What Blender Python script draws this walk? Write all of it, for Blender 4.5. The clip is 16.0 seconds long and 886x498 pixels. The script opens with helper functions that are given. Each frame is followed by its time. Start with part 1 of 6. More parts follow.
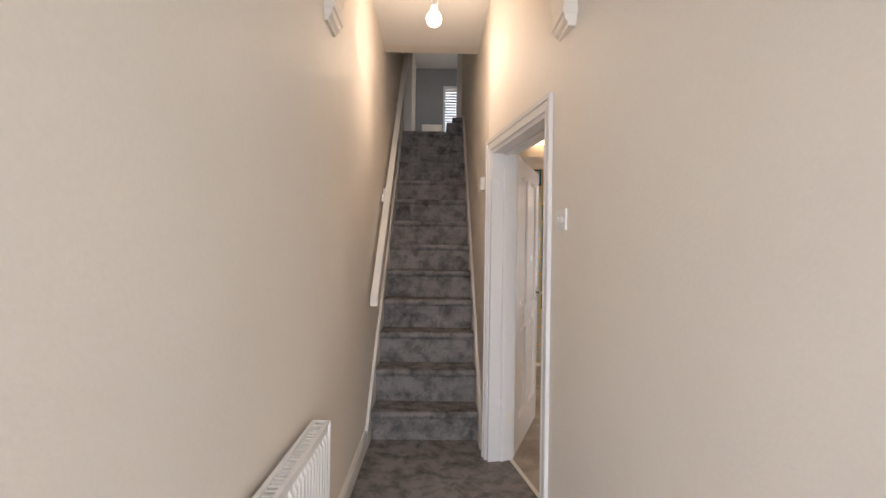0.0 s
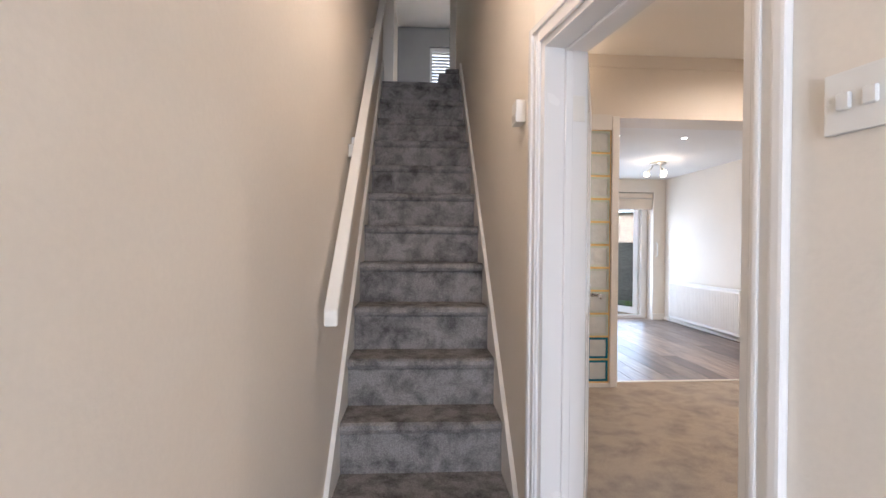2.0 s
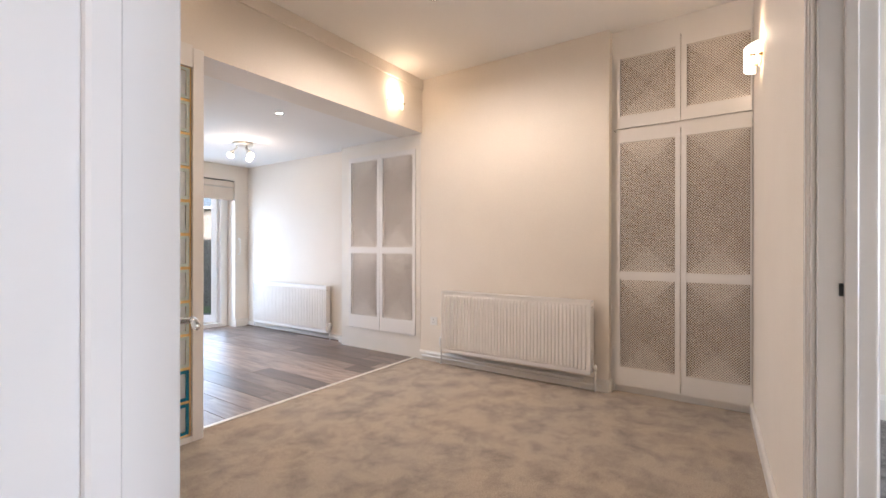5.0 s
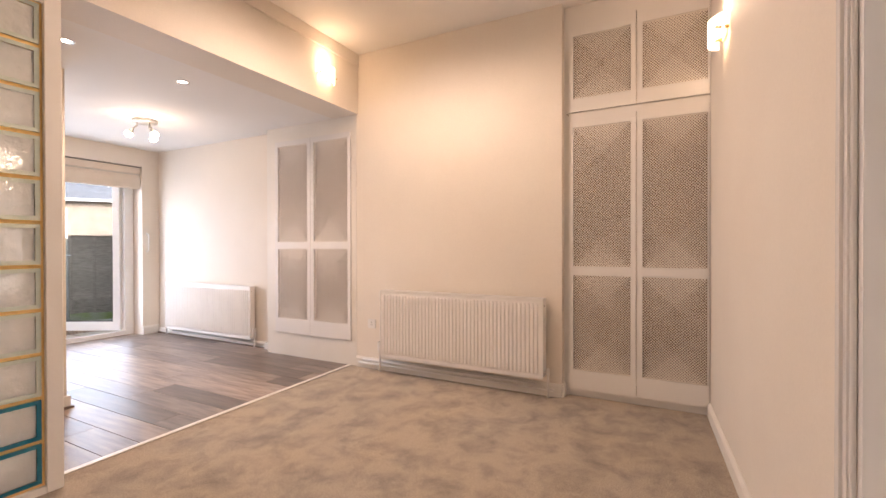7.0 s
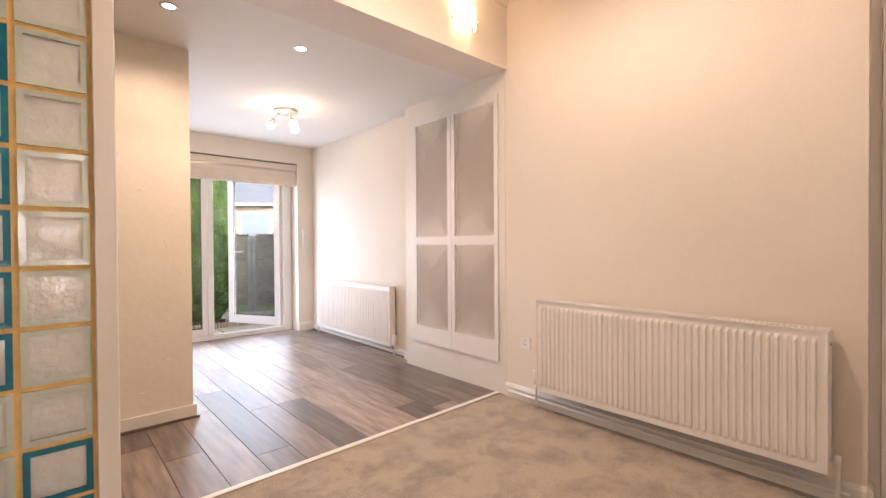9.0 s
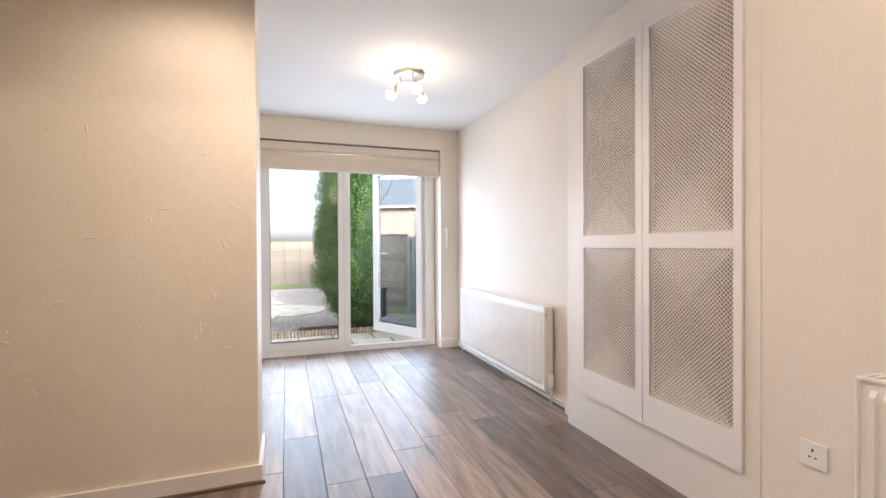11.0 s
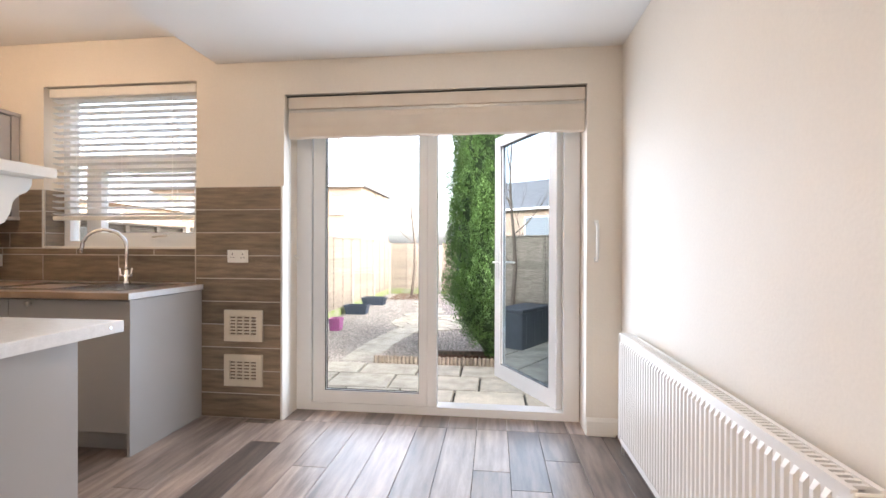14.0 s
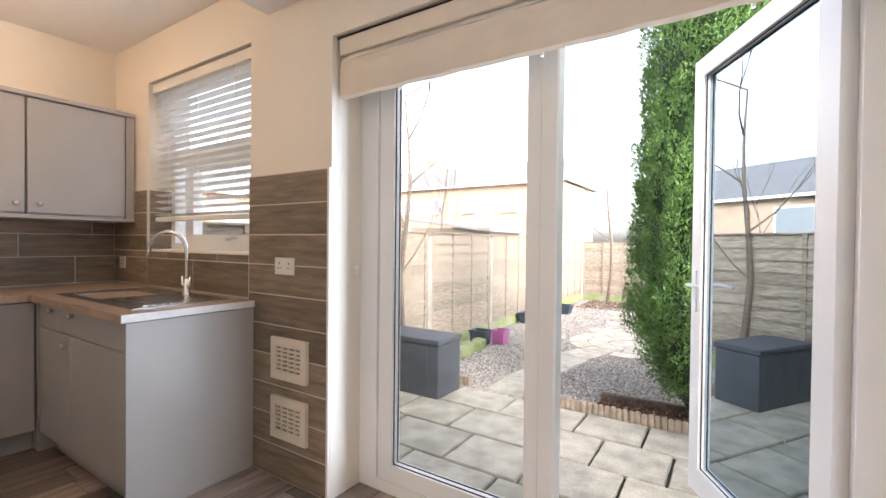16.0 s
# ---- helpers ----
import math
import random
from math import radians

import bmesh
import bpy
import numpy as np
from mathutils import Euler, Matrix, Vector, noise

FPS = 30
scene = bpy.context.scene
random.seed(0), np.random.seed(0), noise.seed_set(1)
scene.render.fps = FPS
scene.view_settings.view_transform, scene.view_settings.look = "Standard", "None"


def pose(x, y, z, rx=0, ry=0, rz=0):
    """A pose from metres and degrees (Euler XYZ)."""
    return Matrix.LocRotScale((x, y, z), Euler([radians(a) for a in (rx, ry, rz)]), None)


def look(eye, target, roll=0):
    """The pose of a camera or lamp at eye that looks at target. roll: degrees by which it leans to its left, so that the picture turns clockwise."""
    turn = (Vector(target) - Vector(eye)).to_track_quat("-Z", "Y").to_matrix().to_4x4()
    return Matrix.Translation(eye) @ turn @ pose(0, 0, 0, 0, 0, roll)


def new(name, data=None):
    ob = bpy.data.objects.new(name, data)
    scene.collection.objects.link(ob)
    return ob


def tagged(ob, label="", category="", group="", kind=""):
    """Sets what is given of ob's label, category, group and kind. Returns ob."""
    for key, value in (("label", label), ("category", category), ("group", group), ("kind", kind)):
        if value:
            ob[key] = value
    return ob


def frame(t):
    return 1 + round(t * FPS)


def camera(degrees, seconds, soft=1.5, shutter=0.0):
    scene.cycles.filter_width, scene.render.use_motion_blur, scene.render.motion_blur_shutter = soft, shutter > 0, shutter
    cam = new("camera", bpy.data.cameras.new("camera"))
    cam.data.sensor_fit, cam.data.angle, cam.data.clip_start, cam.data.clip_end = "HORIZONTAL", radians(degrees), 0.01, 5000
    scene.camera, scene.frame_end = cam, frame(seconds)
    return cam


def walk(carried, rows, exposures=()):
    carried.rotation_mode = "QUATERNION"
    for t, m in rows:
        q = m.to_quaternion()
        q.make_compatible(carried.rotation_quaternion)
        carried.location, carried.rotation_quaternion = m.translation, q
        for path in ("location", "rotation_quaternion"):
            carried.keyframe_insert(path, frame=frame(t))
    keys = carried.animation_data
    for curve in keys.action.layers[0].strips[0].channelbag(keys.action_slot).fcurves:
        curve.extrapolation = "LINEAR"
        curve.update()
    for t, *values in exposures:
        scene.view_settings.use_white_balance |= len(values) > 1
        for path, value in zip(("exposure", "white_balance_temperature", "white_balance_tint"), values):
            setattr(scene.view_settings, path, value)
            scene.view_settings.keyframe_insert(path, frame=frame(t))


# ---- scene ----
cam = camera(90.2, 16.0)
PATH = [
    (0, (0.013, 0.012, 1.311), (0.043, 2.012, 1.32), 0.9),
    (0.5, (0.007, 0.326, 1.294), (0.025, 2.326, 1.293), 0.4),
    (1, (-0.025, 0.651, 1.265), (-0.006, 2.651, 1.258), 0.4),
    (1.5, (-0.057, 0.96, 1.236), (-0.037, 2.96, 1.227), 0.4),
    (2, (-0.073, 1.269, 1.241), (0.04, 3.266, 1.227), 0.5),
    (2.5, (-0.039, 1.551, 1.211), (0.302, 3.522, 1.2), 0.5),
    (3, (0.031, 1.792, 1.185), (0.662, 3.691, 1.182), 0.5),
    (3.5, (0.096, 1.965, 1.206), (1.037, 3.73, 1.197), 0.3),
    (4, (0.155, 2.13, 1.192), (1.396, 3.698, 1.186), 0.2),
    (4.5, (0.208, 2.233, 1.18), (1.684, 3.582, 1.178), 0.2),
    (5, (0.294, 2.303, 1.178), (1.938, 3.443, 1.177), 0.1),
    (5.2, (0.298, 2.304, 1.172), (1.983, 3.38, 1.176), 0.1),
    (7.5, (0.86, 2.603, 1.143), (2.634, 3.527, 1.131), -0.1),
    (8, (1.065, 2.722, 1.137), (2.754, 3.793, 1.12), -0.2),
    (8.5, (1.275, 2.872, 1.146), (2.819, 4.144, 1.12), -0.3),
    (9, (1.502, 3.069, 1.132), (2.84, 4.555, 1.109), -0.4),
    (9.5, (1.716, 3.297, 1.143), (2.916, 4.896, 1.119), -0.3),
    (10, (1.93, 3.531, 1.143), (2.956, 5.247, 1.122), -0.4),
    (12.3, (2.852, 4.73, 1.148), (3.096, 6.715, 1.144), -0.0),
    (12.5, (2.926, 4.848, 1.138), (3.106, 6.839, 1.139), -0.0),
    (13, (3.121, 5.183, 1.145), (3.173, 7.183, 1.141), 0.1),
    (13.5, (3.263, 5.486, 1.138), (3.205, 7.485, 1.141), 0.2),
    (14, (3.393, 5.818, 1.163), (3.163, 7.805, 1.157), 0.2),
    (14.5, (3.482, 6.169, 1.159), (3.071, 8.127, 1.153), 0.3),
    (15, (3.547, 6.523, 1.18), (2.951, 8.432, 1.169), 0.4),
    (15.5, (3.569, 6.877, 1.205), (2.759, 8.705, 1.181), 0.6),
    (16, (3.56, 7.201, 1.227), (2.466, 8.875, 1.199), 0.6),
]
EXPOSURES = [(0.0, 2.5, 6250, 14), (1.0, 2.75, 6000, 14), (2.0, 3.0, 5700, 13), (5.2, 3.1, 5700, 13), (7.3, 3.15, 6700, 23), (8.8, 3.15, 6650, 22), (10.0, 3.1, 6000, 14), (12.3, 3.0, 6050, 14), (14.0, 2.95, 6250, 15), (16.0, 2.86, 6300, 15)]
walk(cam, [(t, look(eye, target, roll)) for t, eye, target, roll in PATH], EXPOSURES)


# ---- world and lights ----
world = bpy.data.worlds.new("sky")
scene.world = world
world.use_nodes = True
wn = world.node_tree.nodes
sky = wn.new("ShaderNodeTexSky")
sky.sky_type, sky.sun_disc = "NISHITA", False
sky.sun_elevation, sky.sun_rotation = radians(24), radians(120)
sky.air_density, sky.dust_density, sky.ozone_density = 1.0, 4.0, 1.0
wn["Background"].inputs["Strength"].default_value = 0.15
soften = wn.new("ShaderNodeHueSaturation")
soften.inputs["Saturation"].default_value = 0.4
world.node_tree.links.new(sky.outputs["Color"], soften.inputs["Color"])
world.node_tree.links.new(soften.outputs["Color"], wn["Background"].inputs["Color"])

WARM, WARMER, DAY = (1.0, 0.79, 0.60), (1.0, 0.70, 0.44), (0.86, 0.92, 1.0)


def lamp(name, kind, m, energy, colour, **kw):
    data = bpy.data.lights.new(name, kind)
    data.energy, data.color = energy, colour
    for k, v in kw.items():
        if k == "radius":
            data.shadow_soft_size = v
        elif k == "size":
            data.shape, data.size, data.size_y = "RECTANGLE", v[0], v[1]
        elif k == "cone":
            data.spot_size, data.spot_blend = radians(v), 0.6
        elif k == "angle":
            data.angle = radians(v)
    ob = new(name, data)
    ob.matrix_world = m
    return ob


lamp("sun", "SUN", look((0, 0, 0), (-0.75, 0.42, -0.40)), 0.22, (1.0, 0.95, 0.87), angle=14)
lamp("hall_bulb_light", "POINT", pose(-0.023, 2.66, 2.50), 1.6, WARM, radius=0.05)
lamp("sconce_light", "POINT", pose(3.585, 5.10, 2.76), 0.24, WARMER, radius=0.03)
lamp("sconce_light", "POINT", pose(1.207, 5.10, 2.76), 0.30, WARMER, radius=0.03)
lamp("sconce_light", "POINT", pose(3.545, 2.33, 2.45), 0.36, WARMER, radius=0.03)
lamp("room_downlight", "SPOT", pose(2.855, 4.165, 2.965), 15.5, WARM, radius=0.05, cone=170)
lamp("kitchen_downlight", "SPOT", pose(2.76, 5.84, 2.40), 5.0, WARM, radius=0.04, cone=140)
lamp("kitchen_downlight", "SPOT", pose(2.01, 5.81, 2.40), 3.4, WARM, radius=0.04, cone=160)
lamp("ceiling_spot_light", "POINT", pose(3.19, 7.05, 2.2), 0.85, WARM, radius=0.06)
lamp("kitchen_light", "POINT", pose(0.45, 7.45, 2.45), 2.5, WARMER, radius=0.05)
lamp("door_daylight", "AREA", pose(2.97, 8.76, 1.0, -90, 0, 0), 5.2, (0.70, 0.85, 1.0), size=(1.8, 1.75))
lamp("window_daylight", "AREA", pose(0.76, 8.66, 1.72, -90, 0, 0), 0.4, (0.70, 0.85, 1.0), size=(1.1, 1.0))
lamp("front_door_daylight", "AREA", pose(0.2, -2.3, 1.2, 90, 0, 0), 13.5, DAY, size=(0.9, 2.2))
lamp("landing_window_daylight", "AREA", pose(0.30, 8.58, 4.0, -90, 0, 0), 0.2, DAY, size=(0.4, 1.0))
# added to brighten the front room, from a window that is never in view
lamp("added_front_room_daylight", "AREA", pose(2.7, -1.75, 1.5, 90, 0, 0), 10, DAY, size=(1.8, 1.4))

# ---- materials ----
def material(name, colour, rough=0.6, metal=0.0, colour2=None, scale=8.0, fine=0.0, bump=0.0, bump_scale=60.0, stretch=(1, 1, 1), spread=(0.35, 0.65), per_object=0.0, rough2=None, **extra):
    """A surface with two scales of variation, a fine relief and, if wanted, a change from piece to piece."""
    m = bpy.data.materials.new(name)
    m.use_nodes = True
    n, l = m.node_tree.nodes, m.node_tree.links
    b = n["Principled BSDF"]
    b.inputs["Roughness"].default_value, b.inputs["Metallic"].default_value = rough, metal
    for k, v in extra.items():
        b.inputs[k.replace("_", " ")].default_value = v
    co = n.new("ShaderNodeTexCoord")
    mp = n.new("ShaderNodeMapping")
    mp.inputs["Scale"].default_value = stretch
    geo = n.new("ShaderNodeNewGeometry")
    l.new(geo.outputs["Position"] if not per_object else co.outputs["Object"], mp.inputs["Vector"])
    if per_object:
        info0 = n.new("ShaderNodeObjectInfo")
        mul = n.new("ShaderNodeMath")
        mul.operation, mul.inputs[1].default_value = "MULTIPLY", 37.0
        l.new(info0.outputs["Random"], mul.inputs[0])
        comb = n.new("ShaderNodeCombineXYZ")
        for ax in ("X", "Y", "Z"):
            l.new(mul.outputs[0], comb.inputs[ax])
        l.new(comb.outputs[0], mp.inputs["Location"])
    c1 = colour
    c2 = colour2 or tuple(c * 0.93 for c in colour)
    big = n.new("ShaderNodeTexNoise")
    big.inputs["Scale"].default_value, big.inputs["Detail"].default_value = scale, 5
    l.new(mp.outputs[0], big.inputs["Vector"])
    ramp = n.new("ShaderNodeValToRGB")
    ramp.color_ramp.elements[0].position, ramp.color_ramp.elements[1].position = spread
    ramp.color_ramp.elements[0].color, ramp.color_ramp.elements[1].color = (*c2, 1), (*c1, 1)
    l.new(big.outputs["Fac"], ramp.inputs["Fac"])
    out = ramp.outputs["Color"]
    if fine:
        small = n.new("ShaderNodeTexNoise")
        small.inputs["Scale"].default_value, small.inputs["Detail"].default_value = bump_scale, 4
        l.new(mp.outputs[0], small.inputs["Vector"])
        mr = n.new("ShaderNodeMapRange")
        mr.inputs["From Min"].default_value, mr.inputs["From Max"].default_value = 0.3, 0.7
        mr.inputs["To Min"].default_value, mr.inputs["To Max"].default_value = 1 - fine, 1 + fine
        l.new(small.outputs["Fac"], mr.inputs["Value"])
        vm = n.new("ShaderNodeVectorMath")
        vm.operation = "SCALE"
        l.new(out, vm.inputs[0])
        l.new(mr.outputs[0], vm.inputs["Scale"])
        out = vm.outputs[0]
    if per_object:
        info = n.new("ShaderNodeObjectInfo")
        mr2 = n.new("ShaderNodeMapRange")
        mr2.inputs["To Min"].default_value, mr2.inputs["To Max"].default_value = 1 - per_object, 1 + per_object
        l.new(info.outputs["Random"], mr2.inputs["Value"])
        vm2 = n.new("ShaderNodeVectorMath")
        vm2.operation = "SCALE"
        l.new(out, vm2.inputs[0])
        l.new(mr2.outputs[0], vm2.inputs["Scale"])
        out = vm2.outputs[0]
    l.new(out, b.inputs["Base Color"])
    if rough2 is not None:
        mr3 = n.new("ShaderNodeMapRange")
        mr3.inputs["To Min"].default_value, mr3.inputs["To Max"].default_value = rough, rough2
        l.new(big.outputs["Fac"], mr3.inputs["Value"])
        l.new(mr3.outputs[0], b.inputs["Roughness"])
    if bump:
        tex = n.new("ShaderNodeTexNoise")
        tex.inputs["Scale"].default_value, tex.inputs["Detail"].default_value = bump_scale, 4
        l.new(mp.outputs[0], tex.inputs["Vector"])
        bp = n.new("ShaderNodeBump")
        bp.inputs["Strength"].default_value, bp.inputs["Distance"].default_value = bump, 0.01
        l.new(tex.outputs["Fac"], bp.inputs["Height"])
        l.new(bp.outputs[0], b.inputs["Normal"])
    return m


def glowing(name, colour, strength):
    m = bpy.data.materials.new(name)
    m.use_nodes = True
    b = m.node_tree.nodes["Principled BSDF"]
    b.inputs["Base Color"].default_value = (*colour, 1)
    b.inputs["Emission Color"].default_value = (*colour, 1)
    b.inputs["Emission Strength"].default_value = strength
    return m


def glass(name, tint, rough=0.0, bump=0.0, bump_scale=30.0):
    """Clear pane: mostly see-through, with a mirror sheen that grows towards grazing."""
    m = bpy.data.materials.new(name)
    m.use_nodes = True
    n, l = m.node_tree.nodes, m.node_tree.links
    n.remove(n["Principled BSDF"])
    tr, gl, mix, fr = n.new("ShaderNodeBsdfTransparent"), n.new("ShaderNodeBsdfGlossy"), n.new("ShaderNodeMixShader"), n.new("ShaderNodeLayerWeight")
    tr.inputs[0].default_value = (*tint, 1)
    gl.inputs["Roughness"].default_value = rough
    if bump:
        tex, bp = n.new("ShaderNodeTexNoise"), n.new("ShaderNodeBump")
        tex.inputs["Scale"].default_value = bump_scale
        bp.inputs["Strength"].default_value = bump
        l.new(tex.outputs["Fac"], bp.inputs["Height"])
        l.new(bp.outputs[0], gl.inputs["Normal"])
    pw, ml = n.new("ShaderNodeMath"), n.new("ShaderNodeMath")
    pw.operation, ml.operation = "POWER", "MULTIPLY_ADD"
    pw.inputs[1].default_value, ml.inputs[1].default_value, ml.inputs[2].default_value = 5.0, 0.85, 0.04
    l.new(fr.outputs["Facing"], pw.inputs[0])
    l.new(pw.outputs[0], ml.inputs[0])
    l.new(ml.outputs[0], mix.inputs[0])
    l.new(tr.outputs[0], mix.inputs[1])
    l.new(gl.outputs[0], mix.inputs[2])
    l.new(mix.outputs[0], n["Material Output"].inputs["Surface"])
    return m


def carpet(name, light, dark, worn, scale, spread):
    """Cut pile with trodden smudges over a slow change of tone, and fine tufts."""
    m = bpy.data.materials.new(name)
    m.use_nodes = True
    n, l = m.node_tree.nodes, m.node_tree.links
    b = n["Principled BSDF"]
    b.inputs["Roughness"].default_value = 0.95
    b.inputs["Specular IOR Level"].default_value = 0.15
    geo = n.new("ShaderNodeNewGeometry")

    def noise_of(sc, detail, rough, distort=0.0):
        t = n.new("ShaderNodeTexNoise")
        for k, v in (("Scale", sc), ("Detail", detail), ("Roughness", rough), ("Distortion", distort)):
            t.inputs[k].default_value = v
        l.new(geo.outputs["Position"], t.inputs["Vector"])
        return t.outputs["Fac"]

    def ramp_of(fac, lo, hi, a, c):
        r = n.new("ShaderNodeValToRGB")
        r.color_ramp.elements[0].position, r.color_ramp.elements[1].position = lo, hi
        r.color_ramp.elements[0].color, r.color_ramp.elements[1].color = a, c
        l.new(fac, r.inputs["Fac"])
        return r.outputs["Color"]

    def mix(kind, fac, a, c):
        x = n.new("ShaderNodeMix")
        x.data_type, x.blend_type = "RGBA", kind
        x.inputs["Factor"].default_value = fac
        l.new(a, x.inputs["A"])
        l.new(c, x.inputs["B"])
        return x.outputs["Result"]

    smudge = ramp_of(noise_of(scale, 9, 0.68, 0.25), spread[0], spread[1], (*dark, 1), (*light, 1))
    slow = ramp_of(noise_of(scale * 0.28, 3, 0.5), 0.40, 0.62, (*worn, 1), (*light, 1))
    tone = mix("MIX", 0.30, smudge, slow)
    tufts = noise_of(160, 3, 0.7)
    tone = mix("MULTIPLY", 0.75, tone, ramp_of(tufts, 0.3, 0.68, (0.52, 0.52, 0.52, 1), (1.25, 1.25, 1.25, 1)))
    l.new(tone, b.inputs["Base Color"])
    bp = n.new("ShaderNodeBump")
    bp.inputs["Strength"].default_value, bp.inputs["Distance"].default_value = 0.7, 0.008
    l.new(tufts, bp.inputs["Height"])
    l.new(bp.outputs[0], b.inputs["Normal"])
    return m


PAINT = material("cream_wall_paint", (0.795, 0.73, 0.64), 0.62, colour2=(0.77, 0.70, 0.61), scale=1.6, fine=0.015, bump=0.06, bump_scale=90)
# grey carries the dimness of the unlit landing in the wall colour
LANDING_SHADE = material("landing_shade_grey", (0.30, 0.31, 0.33), 0.6, colour2=(0.27, 0.28, 0.30), scale=2)
ROUGH_PAINT = material("uneven_plaster_paint", (0.805, 0.735, 0.615), 0.55, colour2=(0.78, 0.705, 0.58), scale=2.2, fine=0.02, bump=0.12, bump_scale=26)
CEIL = material("ceiling_paint", (0.82, 0.79, 0.75), 0.75, colour2=(0.80, 0.77, 0.72), scale=1.2, fine=0.01, bump=0.04, bump_scale=120)
GLOSS = material("white_gloss_paint", (0.82, 0.795, 0.77), 0.22, colour2=(0.805, 0.78, 0.75), scale=3, bump=0.025, bump_scale=30, rough2=0.30)
SATIN = material("off_white_satin_wood", (0.80, 0.76, 0.70), 0.35, colour2=(0.77, 0.73, 0.66), scale=4, bump=0.04, bump_scale=60)
METAL_WHITE = material("white_enamel", (0.83, 0.80, 0.76), 0.3, colour2=(0.80, 0.77, 0.73), scale=5)
CARPET = carpet("taupe_grey_carpet", (0.50, 0.42, 0.335), (0.24, 0.21, 0.185), (0.42, 0.385, 0.345), 5.0, (0.32, 0.56))
STAIR = carpet("charcoal_grey_carpet", (0.32, 0.293, 0.275), (0.055, 0.050, 0.047), (0.18, 0.164, 0.154), 9.0, (0.35, 0.57))
PVC = material("white_upvc", (0.90, 0.90, 0.89), 0.22, colour2=(0.88, 0.88, 0.87), scale=3)
CHROME = material("chrome", (0.78, 0.78, 0.78), 0.12, 1.0, scale=5)
BRUSHED = material("brushed_nickel", (0.62, 0.58, 0.52), 0.32, 1.0, scale=30)
DARK = material("dark_gap", (0.03, 0.03, 0.03), 0.8)
PLASTIC = material("white_plastic", (0.82, 0.80, 0.76), 0.3, scale=5)
PANE = glass("window_glass", (0.97, 0.98, 0.98))


# ---- building helpers ----
def bm_box(bm, lo, hi):
    vs = [bm.verts.new((x, y, z)) for x in (lo[0], hi[0]) for y in (lo[1], hi[1]) for z in (lo[2], hi[2])]
    for f in ((0, 1, 3, 2), (4, 6, 7, 5), (0, 4, 5, 1), (2, 3, 7, 6), (0, 2, 6, 4), (1, 5, 7, 3)):
        bm.faces.new([vs[i] for i in f])
    return vs


def bevel(bm, width, segments=1):
    bmesh.ops.bevel(bm, geom=list(bm.edges), offset=width, segments=segments, profile=0.7, affect="EDGES")


def box(lo, hi, round_by=0.0, segments=1):
    bm = bmesh.new()
    bm_box(bm, lo, hi)
    if round_by:
        bevel(bm, round_by, segments)
    return bm


def boxes(items):
    bm = bmesh.new()
    for lo, hi in items:
        bm_box(bm, lo, hi)
    return bm


def tube(points, radius, sides=10, caps=True):
    """A round bar swept along points; radius may be one number or one for each point."""
    bm = bmesh.new()
    pts = [Vector(p) for p in points]
    rad = radius if isinstance(radius, (list, tuple)) else [radius] * len(pts)
    rings = []
    side = None
    for i, p in enumerate(pts):
        d = (pts[min(i + 1, len(pts) - 1)] - pts[max(i - 1, 0)]).normalized()
        if side is None:
            side = d.cross(Vector((0, 0, 1)) if abs(d.z) < 0.9 else Vector((1, 0, 0))).normalized()
        side = (side - d * side.dot(d)).normalized()
        up = d.cross(side)
        rings.append([bm.verts.new(p + rad[i] * (math.cos(a) * side + math.sin(a) * up)) for a in (2 * math.pi * k / sides for k in range(sides))])
    for a, b in zip(rings, rings[1:]):
        for k in range(sides):
            bm.faces.new((a[k], a[(k + 1) % sides], b[(k + 1) % sides], b[k]))
    if caps:
        bm.faces.new(rings[0][::-1])
        bm.faces.new(rings[-1])
    return bm


def lathe(profile, centre, sides=24):
    """A turned shape about the vertical through centre, from (radius, height) pairs."""
    bm = bmesh.new()
    rings = []
    for r, z in profile:
        rings.append([bm.verts.new((centre[0] + r * math.cos(2 * math.pi * k / sides), centre[1] + r * math.sin(2 * math.pi * k / sides), centre[2] + z)) for k in range(sides)])
    for a, b in zip(rings, rings[1:]):
        for k in range(sides):
            bm.faces.new((a[k], a[(k + 1) % sides], b[(k + 1) % sides], b[k]))
    return bm


def mesh_of(name, bm, mat, smooth=False, recalc=True):
    if recalc:
        bmesh.ops.recalc_face_normals(bm, faces=list(bm.faces))
    me = bpy.data.meshes.new(name)
    bm.to_mesh(me)
    bm.free()
    me.materials.append(mat)
    if smooth:
        me.polygons.foreach_set("use_smooth", [True] * len(me.polygons))
    return me


def part(name, bm, mat, parent=None, label="", smooth=False):
    ob = new(name, mesh_of(name, bm, mat, smooth))
    if parent is not None:
        ob.parent = parent
        ob.matrix_parent_inverse = Matrix() if parent.parent else parent.matrix_world.inverted()
    return tagged(ob, label=label)


def thing(name, at, label, category, group=""):
    ob = new(name)
    ob.location = at
    ob.matrix_world = Matrix.Translation(at)
    return tagged(ob, label=label, category=category, group=group)


def setting(name, bm, mat, label="", smooth=False):
    return tagged(part(name, bm, mat, None, label, smooth), category=name.split("_")[0], kind="structure")


